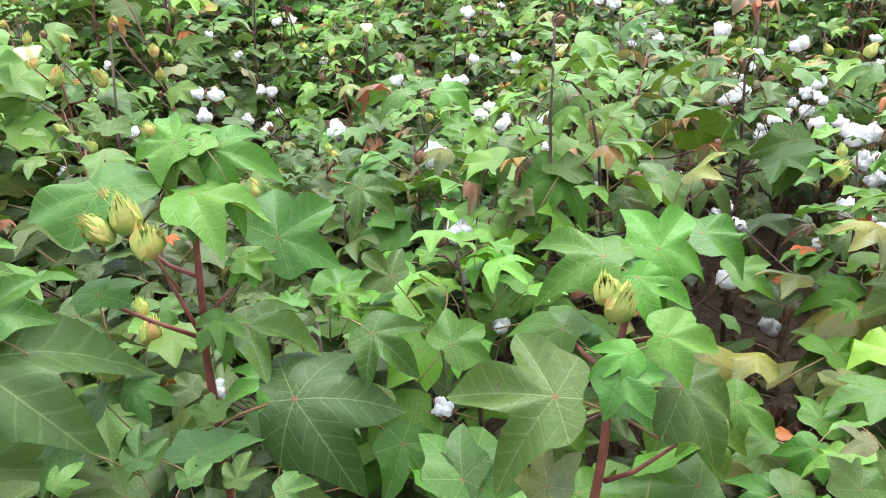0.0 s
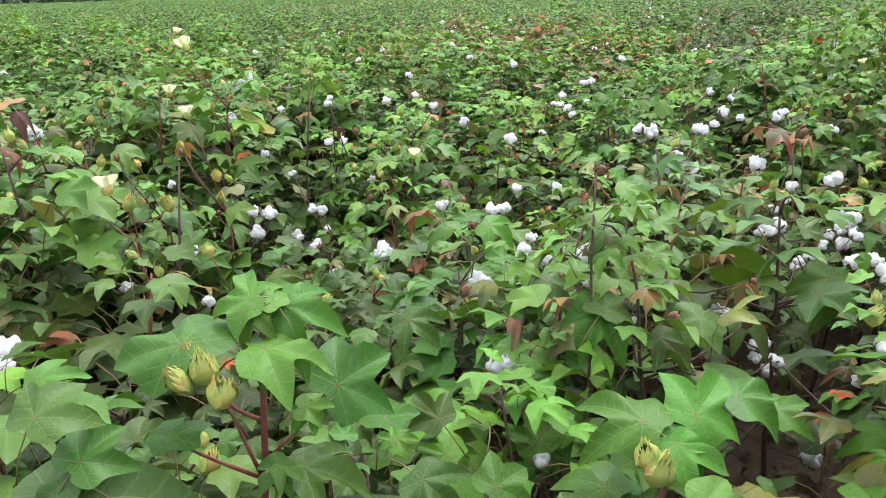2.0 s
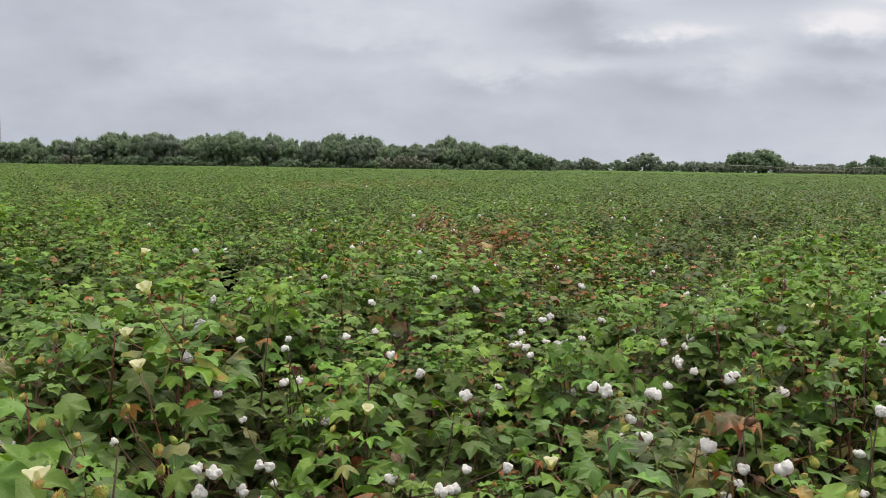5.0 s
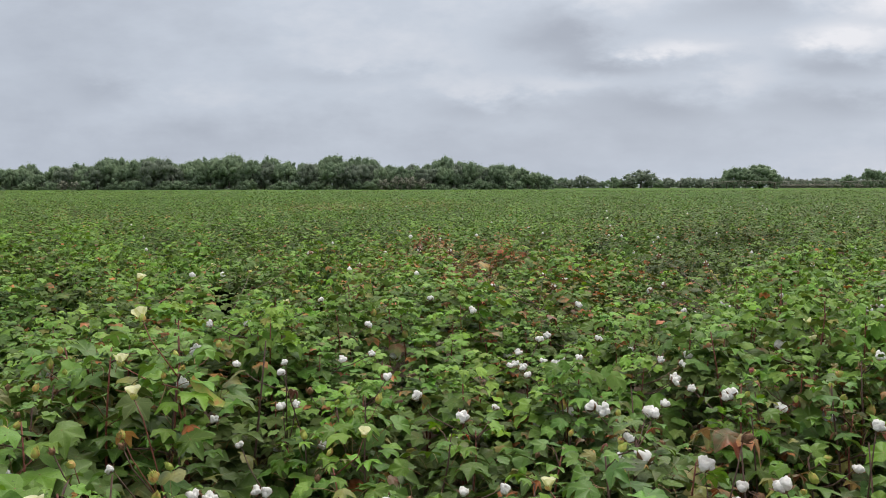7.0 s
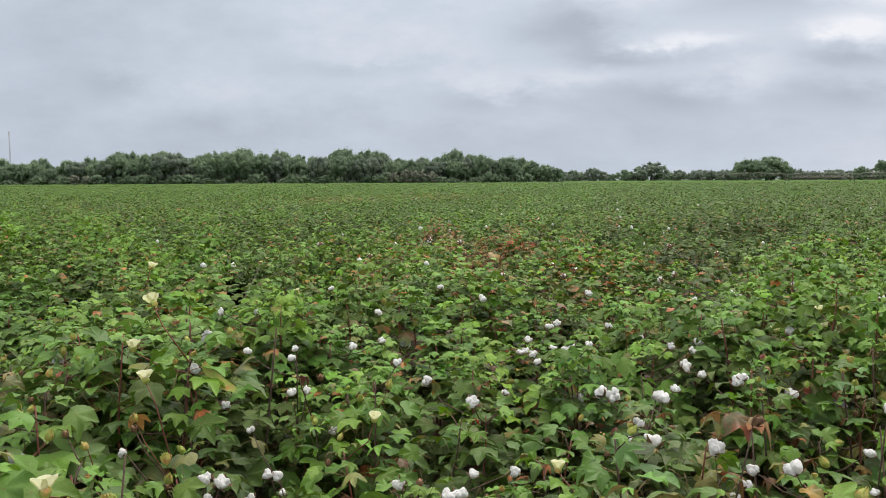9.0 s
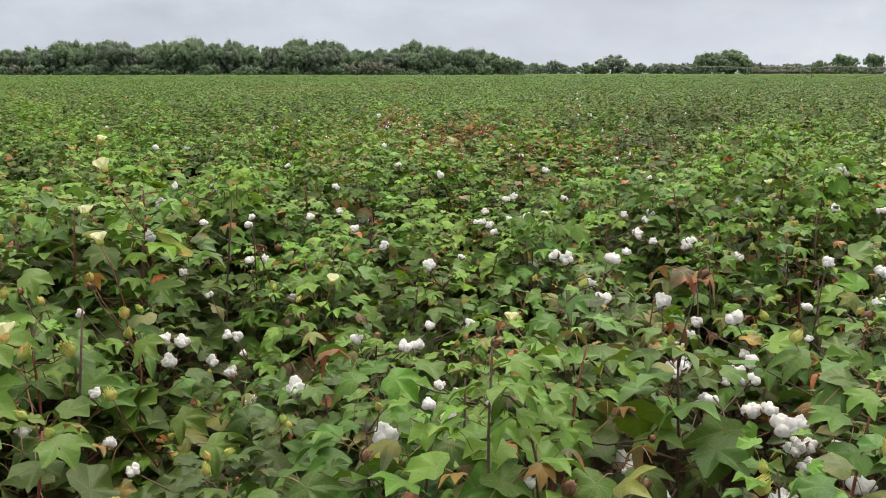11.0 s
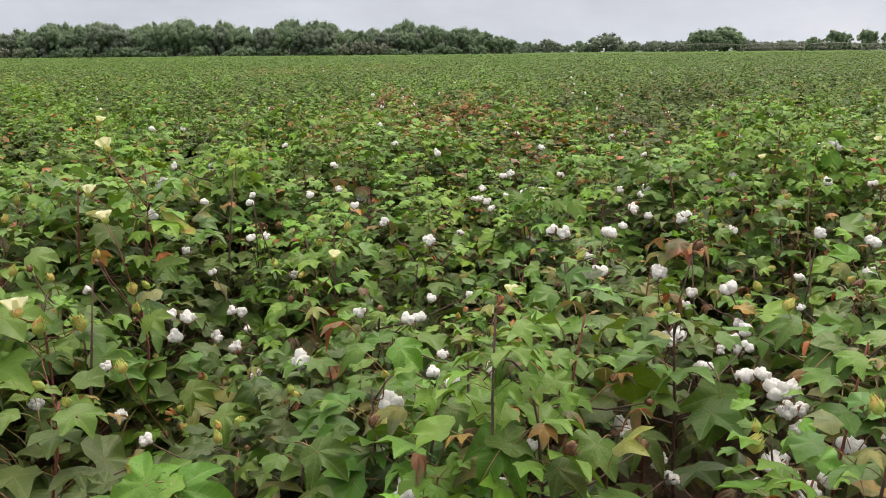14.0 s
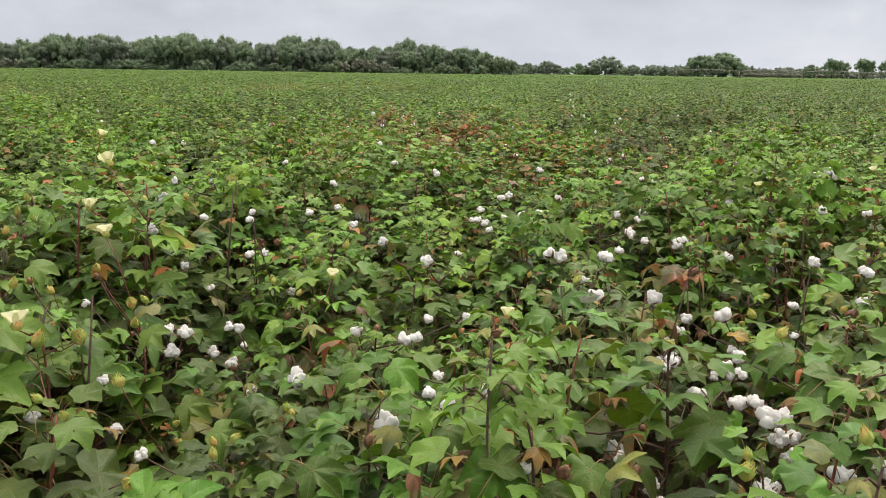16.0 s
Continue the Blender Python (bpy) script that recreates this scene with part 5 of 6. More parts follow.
def foliage(name, xs, ys, tops, per, shapes, size, rng, dry=0.02, spread=0.27, depth=0.6, ripe=0.0, mat=None):
    """Leaves of many plants at xs, ys as one mesh."""
    n = len(xs) * per
    px, py, top = np.repeat(xs, per), np.repeat(ys, per), np.repeat(tops, per)
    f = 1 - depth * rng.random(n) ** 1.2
    az = rng.uniform(0, 2 * math.pi, n)
    reach = (0.04 + spread * (1 - f) ** 0.6) * rng.uniform(0.6, 1.3, n)
    P = np.stack([px + reach * np.cos(az), py + reach * np.sin(az), top * f + 0.05], 1)
    s = size * (0.55 + 0.55 * np.clip((1 - f) * 5, 0, 1)) * rng.uniform(0.75, 1.25, n)
    tone = 0.16 * np.sin(0.61 * px + 0.23 * py) * np.sin(0.37 * py - 0.29 * px + 1) + 0.10 * np.sin(2.9 * px + 1.7 * py)
    bush = np.repeat(rng.choice((-0.22, 0.0, 0.14, 0.26), len(xs)) if len(xs) > 1 else rng.choice((-0.22, 0.0, 0.14), 1), per) - 0.30 * lush_and_shade(px, py) * (len(xs) > 1) + 0.20 * np.clip(px / np.maximum(py, 1) * 3, 0, 1) * np.clip((py - 10) / 10, 0, 1)
    # ripe below 0 makes leaves younger only to put light into their colour
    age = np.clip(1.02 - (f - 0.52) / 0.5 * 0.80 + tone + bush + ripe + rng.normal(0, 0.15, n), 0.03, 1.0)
    patch = 1 + 1.5 * (np.sin(xs * 1.7 + 3) * np.sin(ys * 1.1 + xs * 0.4) > 0.75)
    for gx, gy, r, more in DRY_SPOTS:
        patch = patch + more * np.exp(-((xs - gx) / r) ** 2 - ((ys - gy) / (1.6 * r)) ** 2)
    dryish = rng.random(n) < 1.3 * dry * np.repeat(patch, per)
    hot = np.repeat(patch, per) > 5
    age = np.where(dryish & hot, rng.choice((1.5, 1.7, 1.85, 2.0, 2.25, 2.8), n), age)
    age = np.where(dryish & ~hot, rng.choice((1.3, 1.4, 1.45, 1.6, 1.8, 1.95, 2.0, 2.2, 3.0), n), age)
    s = np.where(dryish, s * 0.8, s)
    droop, roll = rng.normal(0.08, 0.26, n), rng.normal(0, 0.24, n)
    ca, sa = np.cos(az - math.pi / 2), np.sin(az - math.pi / 2)
    cd, sd, cr, sr = np.cos(-droop), np.sin(-droop), np.cos(roll), np.sin(roll)
    zero, one = np.zeros(n), np.ones(n)
    Rz = np.stack([ca, -sa, zero, sa, ca, zero, zero, zero, one], 1).reshape(n, 3, 3)
    Rx = np.stack([one, zero, zero, zero, cd, -sd, zero, sd, cd], 1).reshape(n, 3, 3)
    Ry = np.stack([cr, zero, sr, zero, one, zero, -sr, zero, cr], 1).reshape(n, 3, 3)
    R = Rz @ Rx @ Ry * s[:, None, None]
    which = rng.integers(0, len(shapes), n)
    V, F, A, U, base = [], [], [], [], 0
    for k, (v, tri, flat) in enumerate(shapes):
        sel = np.nonzero(which == k)[0]
        w = np.einsum("nij,vj->nvi", R[sel], v) + P[sel][:, None]
        V.append(w.reshape(-1, 3))
        F.append((tri[None] + (base + np.arange(len(sel)) * len(v))[:, None, None]).reshape(-1, 3))
        A.append(np.repeat(age[sel], len(v)))
        U.append(np.tile(flat, (len(sel), 1)))
        base += len(sel) * len(v)
    return raw_mesh(name, np.concatenate(V), np.concatenate(F), (mat or LEAF,), {"age": np.concatenate(A), "leafuv": np.concatenate(U)})


rng = np.random.default_rng(3)
MID = blade_set(HALF_MID, 9, rng, True)
BEYOND = blade_set(HALF_FAR, 7, rng, True)
FAR = blade_set(HALF_FAR, 5, rng)
zero = np.zeros(1)
KINDS = []
for k in range(9):
    ob = tagged(new("cotton_plant"), "leafy green cotton plant in the standing crop", "cotton plant", "cotton plants in the crop")
    part("stem", raw_mesh("stem", *tube(stem_path(0.86, 0.06, k, rng), np.linspace(0.0075, 0.0026, 8), 5), (STEM,)), ob)
    # foliage aged down by ripe so that its colour stands in for brighter light
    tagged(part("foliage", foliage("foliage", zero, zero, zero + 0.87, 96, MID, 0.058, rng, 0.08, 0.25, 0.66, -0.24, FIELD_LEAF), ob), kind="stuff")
    if k % 3 == 0:
        for q in range(2):
            add_fruit(ob, ("open", "green")[(k // 3 + q) % 2], Vector((0.12 * math.cos(k + q * 2), 0.12 * math.sin(k + q * 2), 0.62 + 0.08 * q)), (0, 0, 1), 1.0, rng)
    KINDS.append(ob)
MID_LIMIT, used = 5.5, 0
for i in range(-18, 19):
    for j in range(0, 12):
        x, y = 0.345 * (i + 0.5 * (j % 2)) + rng.normal(0, 0.09), NEAR_LIMIT + 0.10 + 0.315 * j + rng.normal(0, 0.08)
        if y > MID_LIMIT or abs(x) > 0.63 * y + 0.4:
            continue
        h = float(height(x, y)) + rng.normal(0, 0.085)
        m = pose(x, y, 0, 0, 0, rng.uniform(0, 360))
        k = used % 9
        ob = KINDS[k] if used < 9 else copy_thing(KINDS[k], m)
        s = rng.uniform(0.92, 1.12) * (1.22 if x < -0.25 * y else 1.0)
        ob.matrix_basis = m @ Matrix.Diagonal((s, s, h / 0.87, 1))
        PLANTS.append((x, y, ob))
        used += 1


def plants_between(y0, y1, density, rng, wide=0.63, margin=0.5):
    n = int((y1 - y0) * ((y0 + y1) * wide + 2 * margin) * density)
    y = rng.uniform(y0, y1, n * 4)
    x = rng.uniform(-1, 1, n * 4) * (wide * y1 + margin)
    keep = np.abs(x) < wide * y + margin
    return x[keep][:n], y[keep][:n]


TINY = blade_set(HALF_TINY, 5, rng)
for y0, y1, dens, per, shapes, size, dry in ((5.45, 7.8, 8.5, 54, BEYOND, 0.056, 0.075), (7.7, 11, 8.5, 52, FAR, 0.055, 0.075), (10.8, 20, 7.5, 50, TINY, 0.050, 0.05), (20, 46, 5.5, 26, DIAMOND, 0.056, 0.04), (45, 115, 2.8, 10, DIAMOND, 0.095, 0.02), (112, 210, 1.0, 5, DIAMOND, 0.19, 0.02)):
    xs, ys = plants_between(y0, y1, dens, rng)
    # ripe serves as painted brightness here, strongest in the nearer bands
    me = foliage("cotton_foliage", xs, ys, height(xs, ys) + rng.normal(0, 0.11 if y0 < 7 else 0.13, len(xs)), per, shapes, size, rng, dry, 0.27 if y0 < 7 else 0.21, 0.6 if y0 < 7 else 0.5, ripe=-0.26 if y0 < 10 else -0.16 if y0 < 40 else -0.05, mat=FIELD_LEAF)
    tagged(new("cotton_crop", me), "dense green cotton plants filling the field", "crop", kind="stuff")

# the crop goes on beside and behind the path
n = 3600
xs, ys = rng.uniform(-9, 9, n), rng.uniform(-8, 8.6, n)
keep = ((ys < 0.15) | (np.abs(xs) > 0.63 * ys + 0.55)) & (np.hypot(xs - 0.1, ys) > 0.75)
xs, ys = xs[keep], ys[keep]
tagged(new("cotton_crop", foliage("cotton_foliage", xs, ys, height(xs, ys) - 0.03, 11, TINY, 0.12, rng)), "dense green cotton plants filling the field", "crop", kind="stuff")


def canopy_z(x, y):
    d = np.hypot(x, y)
    wob = 0.09 * np.sin(1.9 * x + 0.7 * y) * np.sin(1.3 * y - 0.8 * x) + 0.07 * np.sin(0.43 * x + 0.31 * y + 1)
    return height(x, y) - 0.44 + np.clip((d - 6) / 80, 0, 1) * 0.34 + wob


def canopy_mesh():
    radii = np.concatenate([np.linspace(9, 60, 80), np.geomspace(60.6, 1900, 130)])
    a = np.concatenate([np.radians(np.linspace(48, 132, 260)), np.radians(np.linspace(134, 406, 60))])
    R, T = np.meshgrid(radii, a, indexing="ij")
    x, y = R * np.cos(T), R * np.sin(T)
    z = canopy_z(x, y) + np.random.default_rng(8).normal(0, 0.05, x.shape)
    v = np.stack([x, y, z], 2).reshape(-1, 3)
    m = len(a)
    q = (np.arange(len(radii) - 1)[:, None] * m + np.arange(m)[None])
    r = (np.arange(len(radii) - 1)[:, None] * m + (np.arange(m)[None] + 1) % m)
    q, r = q.ravel(), r.ravel()
    return raw_mesh("canopy", v, np.concatenate([np.stack([q, r, r + m], 1), np.stack([q, r + m, q + m], 1)]), (CANOPY,))


def side_canopy():
    radii = np.linspace(1.0, 9.2, 40)
    a = np.radians(np.linspace(126, 414, 160))
    R, T = np.meshgrid(radii, a, indexing="ij")
    x, y = R * np.cos(T) + 0.1, R * np.sin(T) - 0.25
    z = height(x, y) - 0.34 + np.random.default_rng(9).normal(0, 0.06, x.shape) - 0.45 * np.exp(-((R - 1.0) / 0.25) ** 2)
    m = len(a)
    q = (np.arange(len(radii) - 1)[:, None] * m + np.arange(m - 1)[None]).ravel()
    return raw_mesh("canopy", np.stack([x, y, z], 2).reshape(-1, 3), np.concatenate([np.stack([q, q + 1, q + m + 1], 1), np.stack([q, q + m + 1, q + m], 1)]), (CANOPY,))


tagged(new("side_crop", side_canopy()), "green cotton crop beside and behind the path", "crop", kind="stuff")
tagged(new("far_crop", canopy_mesh()), "even green cotton crop reaching the far trees", "crop", kind="stuff")

# red stalks that stand clear of their leaves
for tx, ty, tz, bx, by, bz in STALKS:
    plant = nearest_plant(bx, by)[2]
    back = plant.matrix_basis.inverted()
    way = [back @ Vector((bx + (tx - bx) * s + 0.006 * math.sin(5 * s), by + (ty - by) * s, bz + (tz - bz) * s)) for s in (0, 0.3, 0.6, 1)]
    part("stem", raw_mesh("stem", *tube(way, (0.0045, 0.0040, 0.0034, 0.0022), 6), (BARK,)), plant, None, "bare dark red stalk")

# bolls, flowers, buds and turning leaves at their places
frng = np.random.default_rng(31)
for kind, rows in (("open", BOLLS_GAP), ("open", BOLLS_MIDDLE), ("open", BOLLS_RIGHT), ("open", BOLLS_CLUSTER), ("open", BOLLS_LOW), ("open", BOLLS_BEYOND), ("open", BOLLS_LANE), ("open", BOLLS_FAR),
                   ("husk", HUSKS_AT), ("cream", CREAM), ("pink", ROSE), ("bud", BUDS)):
    for x, y, z, s in rows:
        hang(kind, x, y, z, s * {"open": 0.72 if y < 2.2 else 0.68, "cream": 0.84, "bud": 0.70 * frng.uniform(0.7, 1.15)}.get(kind, 0.98), frng)
for rows in (TINTED, TINTED_FAR):
    for x, y, z, length, az, kind in rows:
        plant = nearest_plant(x, y)[2]
        m = leaf_pose((x, y, z), az, frng.normal(0.30, 0.3), length * (0.42 if kind == "brown" else 0.48 if y < 2.1 else 0.62), frng.normal(0, 0.3))
        part("leaf", LEAVES[kind][frng.integers(4)], plant, plant.matrix_basis.inverted() @ m)

# a long pale leaf that has curled over
bend = ((-0.917, 2.90, 1.009), (-0.860, 2.87, 0.941), (-0.779, 2.84, 0.929))
curl = []
for i in range(9):
    t = i / 8
    mid = [(1 - t) ** 2 * bend[0][c] + 2 * t * (1 - t) * bend[1][c] + t * t * bend[2][c] for c in range(3)]
    w = 0.013 * math.sin(math.pi * (0.15 + 0.75 * t)) + 0.004
    for s in (-1, 0, 1):
        curl.append((mid[0] + s * w * 0.5, mid[1] + s * w * 0.5 + (0.006 if s == 0 else 0), mid[2] + s * w))
tris = [q for i in range(8) for j in (0, 1) for q in ((i * 3 + j, i * 3 + j + 1, i * 3 + j + 4), (i * 3 + j, i * 3 + j + 4, i * 3 + j + 3))]
plant = nearest_plant(-1.0, 2.86)[2]
part("leaf", raw_mesh("leaf", curl, tris, (BRACT,), {"age": np.full(27, 1.32), "leafuv": np.full((27, 3), 0.5)}), plant, plant.matrix_basis.inverted(), "long pale leaf curled over")

# open bolls too far off to count
def far_bolls(rng):
    xs, ys = plants_between(6.2, 42, 1.5, rng, 0.62, 0.5)
    keep = rng.random(len(xs)) < np.clip(0.78 - 0.034 * ys, 0.03, 1) * (0.35 + 0.65 * (np.sin(0.5 * xs + 0.3) * np.sin(0.37 * ys + 1) > -0.1)) * np.where(xs < -0.2 * ys, 0.25, 1)
    xs, ys = xs[keep], ys[keep]
    v, f = ball(1, 0.5, 2.0, 4)
    zs = height(xs, ys) + rng.uniform(-0.05, 0.06, len(xs))
    V = v[None] * rng.uniform(0.020, 0.032, (len(xs), 1, 1)) * rng.uniform(0.8, 1.3, (len(xs), 1, 3)) + np.stack([xs, ys, zs], 1)[:, None]
    F = f[None] + (np.arange(len(xs)) * len(v))[:, None, None]
    return raw_mesh("bolls", V.reshape(-1, 3), F.reshape(-1, 3), (LINT,))


tagged(new("distant_open_bolls", far_bolls(np.random.default_rng(77))), "white open cotton bolls scattered through the crop", "cotton boll", kind="stuff")


# ---- trees at the field's edge ----
def crown_mesh(seed, mat, lumps=70, per=42, leaf=0.020, low=0.04, wide=0.46):
    """A crown of unit height and about unit width: rounded, uneven lumps of foliage, each covered with small leaves."""
    rng = np.random.default_rng(seed)
    pieces, quads = [], []
    mid = np.array((0, 0, 0.5 + low / 2))
    half = np.array((wide, wide, 0.5 - low / 2))
    for k in range(lumps):
        d = rng.normal(0, 1, 3)
        d /= np.linalg.norm(d)
        d[2] = abs(d[2]) if k % 2 else d[2]
        size = rng.uniform(0.050, 0.125)
        reach = rng.uniform(0.55, 1.0) if k > 2 else 0.2
        c = mid + d * np.maximum(half - size * 0.9, 0.05) * reach + rng.normal(0, 0.02, 3)
        v, f = ball(1, 0.6, 1.7, seed * 3 + k)
        pieces.append((v * size * (0.66, 0.66, 0.95) + c, f))
        p = rng.normal(0, 1, (per, 3))
        p /= np.linalg.norm(p, axis=1)[:, None]
        n = p + (0, 0, 0.45) + rng.normal(0, 0.35, (per, 3))
        n /= np.linalg.norm(n, axis=1)[:, None]
        p = p * (size * rng.uniform(0.60, 1.35, per)[:, None]) * (1, 1, 1.2) + c
        a = np.cross(n, rng.normal(0, 1, (per, 3)))
        a /= np.linalg.norm(a, axis=1)[:, None]
        b = np.cross(n, a)
        s = leaf * rng.uniform(0.5, 1.2, per)[:, None]
        quads.append(np.stack([p - a * s, p + b * s * 0.8, p + a * s, p - b * s * 0.8], 1).reshape(-1, 3))
    v = np.concatenate(quads)
    f = np.arange(len(v) // 4)[:, None] * 4
    pieces.append((v, np.concatenate([f + (0, 1, 2), f + (0, 2, 3)])))
    return raw_mesh("crown", *joined(*pieces), (mat,))


DARK = [crown_mesh(s, HAZED_TREE_LEAF) for s in range(6)]
PALE = [crown_mesh(s + 20, HAZED_TREE_PALE) for s in range(3)]
TALL = [crown_mesh(s + 60, HAZED_TREE_LEAF, 60, 42, 0.020, 0.10, 0.40) for s in range(5)]
BROAD = [crown_mesh(s + 70, HAZED_TREE_LEAF, 80, 36, 0.020, 0.05, 0.48) for s in range(2)]
LOW = [crown_mesh(s + 80, HAZED_TREE_LEAF, 36, 30, 0.030, 0.0, 0.5) for s in range(3)]
HAZY = [crown_mesh(s + 90, HAZED_TREE_PALE, 36, 30, 0.030, 0.0, 0.5) for s in range(3)]
MASS = [crown_mesh(s + 110, HAZED_TREE_LEAF, 8, 36, 0.05, 0.0, 0.5) for s in range(3)]
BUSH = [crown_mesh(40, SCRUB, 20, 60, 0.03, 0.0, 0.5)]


def trunk_mesh(seed):
    rng = np.random.default_rng(seed)
    parts = [tube([(0, 0, -0.02), (0.01, 0, 0.2), (0.02, 0.01, 0.45), (0.0, 0.0, 0.75)], (0.030, 0.024, 0.018, 0.006), 6)]
    for k in range(5):
        a, z = rng.uniform(0, 6.28), rng.uniform(0.25, 0.55)
        e = np.array((math.cos(a) * 0.3, math.sin(a) * 0.3, z + 0.22))
        parts.append(tube([(0.01, 0, z), e * (0.5, 0.5, 1) - (0, 0, 0.08), e], (0.012, 0.008, 0.003), 5))
    return raw_mesh("trunk", *joined(*parts), (TREE_BARK,))


TRUNKS = [trunk_mesh(s) for s in (1, 2)]


def tree(x, y, h, w, crown, seed, label="dark green broadleaf tree at the field edge", sunk=0.0):
    ob = tagged(new("tree"), label, "tree", "trees along the field edge")
    ob.location = (x, y, 0)
    part("trunk", TRUNKS[seed % 2], ob, Matrix.Diagonal((h, h, h, 1)))
    part("crown", crown, ob, Matrix.Translation((0, 0, -sunk)) @ Matrix.Rotation(seed * 1.7, 4, "Z") @ Matrix.Diagonal((w, w, h, 1)))
    return ob


trng = np.random.default_rng(12)


def wood_top(x):
    return float(np.interp(x, (-250, -209, -172, -158, -128, -106, -82, -57, -33, -8, 4, 21, 34), (11.8, 12, 13.4, 15.8, 18, 17.4, 14.8, 16, 12.6, 16, 14.0, 11.6, 7.5)))


x, k = -250.0, 0
while x < 32:
    h = wood_top(x) * trng.uniform(0.74, 1.08)
    pool = TALL if trng.random() < 0.55 else DARK
    tree(x, 348 + trng.uniform(-4, 10), h, h * trng.uniform(0.62, 1.0), pool[trng.integers(len(pool))], k)
    x += trng.uniform(3.0, 5.0)
    k += 1
x = -250.0
while x < 33:
    h = wood_top(x) * trng.uniform(0.62, 0.90)
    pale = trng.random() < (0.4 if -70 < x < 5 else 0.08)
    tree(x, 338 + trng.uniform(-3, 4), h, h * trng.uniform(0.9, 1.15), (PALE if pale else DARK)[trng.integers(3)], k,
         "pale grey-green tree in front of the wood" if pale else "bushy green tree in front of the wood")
    x += trng.uniform(2.6, 4.6)
    k += 1
x = -250.0
while x < 36:
    h = trng.uniform(3.2, 8.0)
    tree(x, 331 + trng.uniform(-1, 2), h, h * trng.uniform(1.1, 1.5), LOW[trng.integers(3)], k, "low green shrub below the wood", 1.6)
    x += trng.uniform(3.4, 6.4)
    k += 1
for x, w, h in ((-170, 5.5, 5.0), (-165, 5, 4.6), (-30, 7, 6.6), (-25, 7, 6.4), (-20, 6, 5.6), (-36, 6, 5.4)):
    tree(x, 327, h, w, BUSH[0], int(x), "bare grey-brown scrub at the field edge")
for x, y, h, w in ((130, 400, 12.2, 15), (143, 402, 13.6, 21), (139, 398, 10, 13), (126, 399, 8, 9), (150, 401, 9, 10), (206, 420, 12, 12), (214, 424, 10.5, 10), (228, 430, 12.5, 13), (240, 428, 11.5, 12), (197, 425, 8.5, 9)):
    tree(x, y, h, w, BROAD[int(x) % 2], int(x), "broad dark green tree standing alone")
skyline, undergrowth = [], []
x = -250.0
while x < 34:
    undergrowth.append((MASS[trng.integers(3)], (x, 356 + trng.uniform(-3, 6), -1.5), (10, 10, trng.uniform(7.0, 9.5) * min(1, wood_top(x) / 11))))
    undergrowth.append((MASS[trng.integers(3)], (x + 1.5, 341 + trng.uniform(-2, 2), -1.5), (7, 7, trng.uniform(5.5, 8.0))))
    x += trng.uniform(2.8, 4.0)
x = 58.0
while x < 335:
    h = trng.uniform(7.0, 11.8) + (6 if 124 < x < 134 else 0) + (2 if 78 < x < 90 else 0)
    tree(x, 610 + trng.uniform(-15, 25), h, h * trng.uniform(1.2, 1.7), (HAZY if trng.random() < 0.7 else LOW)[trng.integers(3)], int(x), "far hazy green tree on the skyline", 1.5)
    if x > 205:
        tree(x + 2, 560, 4.0, 8.5, BUSH[0], int(x), "bare grey-brown scrub beyond the field")
    skyline.append((MASS[trng.integers(3)], (x + 3, 640 + trng.uniform(0, 15), 0), (13, 13, 5.5)))
    x += trng.uniform(2.8, 5.2)


def merged(rows):
    """Meshes set at their places and sizes, as one."""
    pieces = []
    for me, at, size in rows:
        v, f = np.zeros(len(me.vertices) * 3, np.float32), np.zeros(len(me.polygons) * 3, np.int32)
        me.vertices.foreach_get("co", v)
        me.loops.foreach_get("vertex_index", f)
        pieces.append((v.reshape(-1, 3) * size + at, f.reshape(-1, 3)))
    return raw_mesh("growth", *joined(*pieces), (HAZED_TREE_LEAF,), smooth=False)


tagged(new("undergrowth", merged(undergrowth)), "dense green undergrowth inside the wood", "shrubs", kind="stuff")
tagged(new("distant_growth", merged(skyline)), "low hazy green growth on the skyline", "trees", kind="stuff")

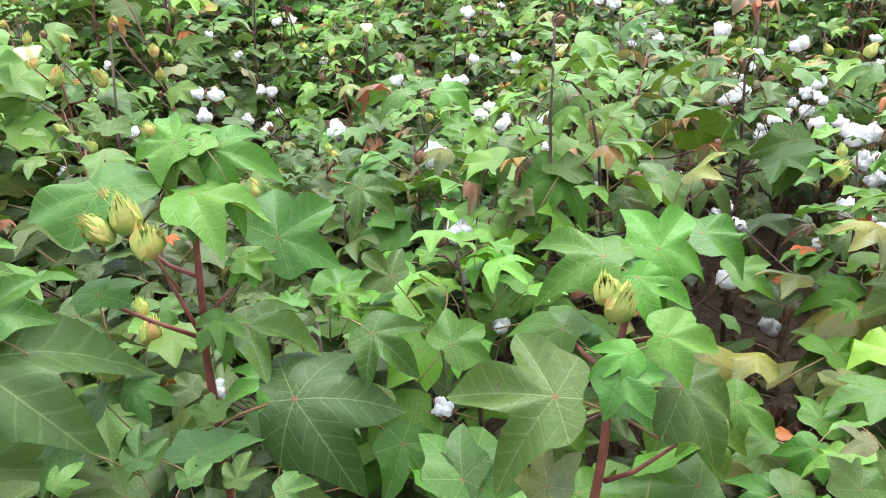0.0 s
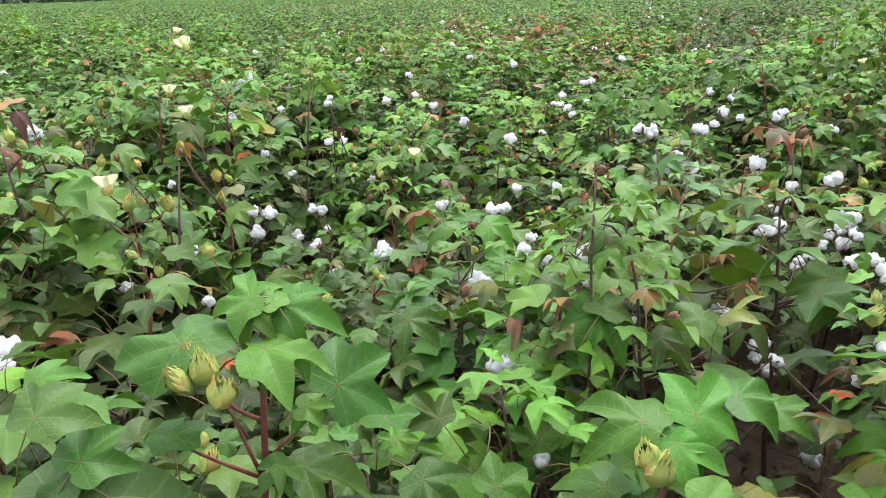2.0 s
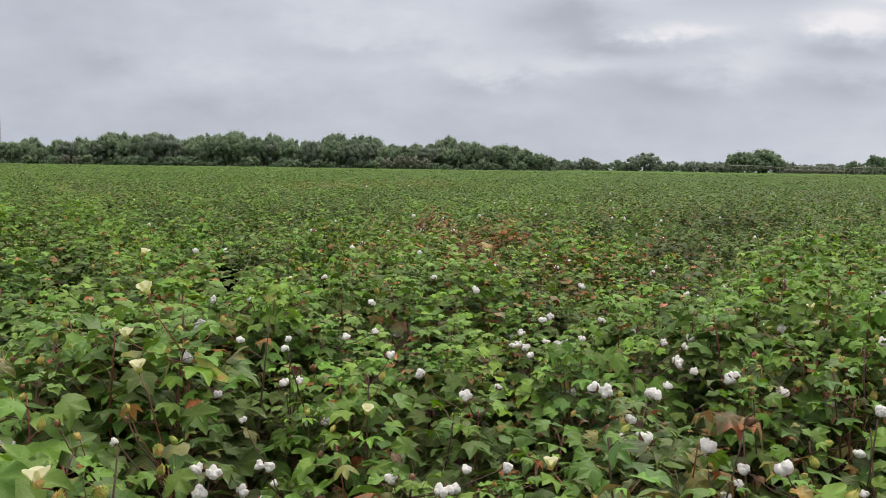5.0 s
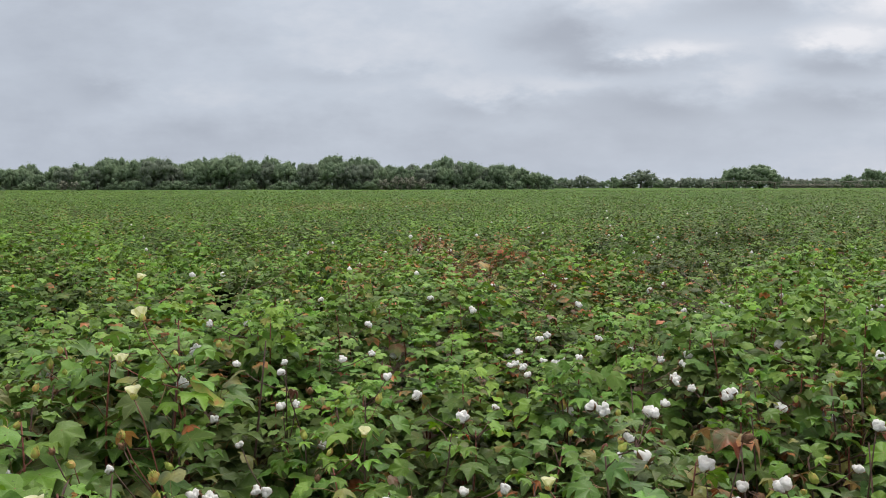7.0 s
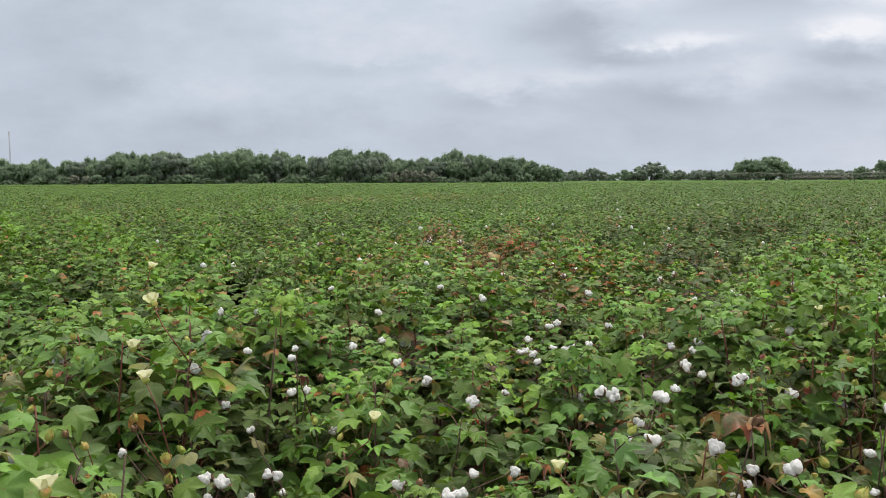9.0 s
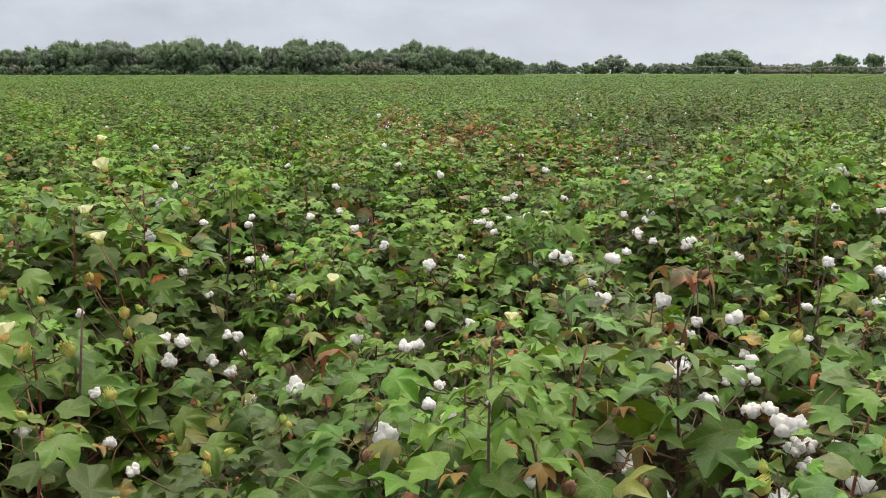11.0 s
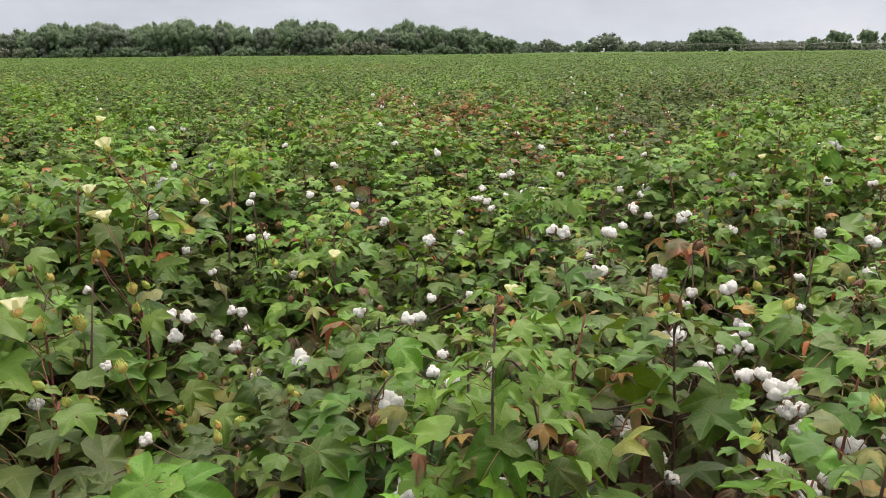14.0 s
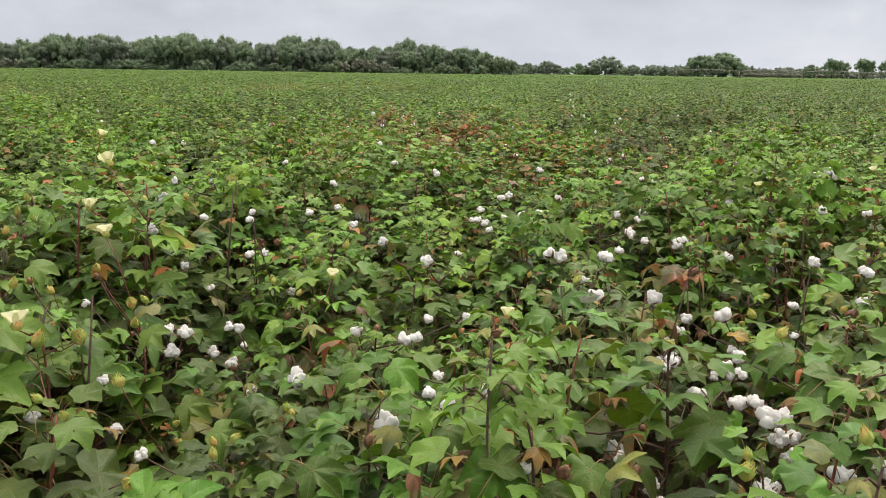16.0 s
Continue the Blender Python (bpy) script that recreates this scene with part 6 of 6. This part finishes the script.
# ---- irrigation pivot beyond the crop ----
def pivot(x0, x1, y, spans):
    ob = tagged(new("irrigation_pivot"), "long galvanised irrigation pivot on wheeled towers", "irrigation")
    step = (x1 - x0) / spans
    for k in range(spans + 1):
        x = x0 + k * step
        if k < spans:
            t = np.linspace(0, 1, 9)
            arch = np.stack([x + step * t, y + 0 * t, 3.5 + 0.55 * np.sin(math.pi * t)], 1)
            part("pipe", raw_mesh("pipe", *tube(arch, 0.11, 8), (STEEL,)), ob)
            rod = np.stack([x + step * t, y + 0 * t, 3.45 - 0.75 * np.sin(math.pi * t)], 1)
            part("truss_rod", raw_mesh("truss_rod", *tube(rod, 0.035, 5), (STEEL,)), ob)
            for i in range(1, 8):
                for d in (-1, 1):
                    part("truss_bar", raw_mesh("truss_bar", *tube((arch[i], rod[i + d]), 0.025, 4), (STEEL,)), ob)
        for s in (-1, 1):
            part("tower_leg", raw_mesh("tower_leg", *tube(((x, y + 0.1 * s, 3.5), (x, y + 1.6 * s, 0.6)), 0.06, 6), (STEEL,)), ob)
            a = np.linspace(0, 2 * math.pi, 17)
            ring = np.stack([x + 0 * a, y + 1.6 * s + 0.52 * np.cos(a), 0.62 + 0.52 * np.sin(a)], 1)
            part("wheel", raw_mesh("wheel", *tube(ring, 0.12, 7), (RUBBER,)), ob)
        part("tower_base", raw_mesh("tower_base", *tube(((x, y - 1.6, 0.62), (x, y + 1.6, 0.62)), 0.08, 6), (STEEL,)), ob)
    return ob


pivot(96, 196, 322, 4)


def radio_mast(x, y, h):
    ob = tagged(new("radio_mast"), "thin steel lattice radio mast on the skyline", "mast")
    r = 0.9
    legs = [(r * math.cos(a), r * math.sin(a)) for a in (0.5, 2.6, 4.7)]
    for lx, ly in legs:
        part("mast_leg", raw_mesh("mast_leg", *tube(((lx, ly, 0), (lx, ly, h)), 0.22, 5), (STEEL,)), ob)
    web = []
    for k in range(int(h / 3)):
        for i in range(3):
            a, c = legs[i], legs[(i + 1) % 3]
            web.append(tube(((*a, k * 3), (*c, k * 3 + 3)), 0.10, 3))
    part("lattice", raw_mesh("lattice", *joined(*web), (STEEL,)), ob)
    ob.location = (x, y, 0)


radio_mast(-785, 1300, 88)
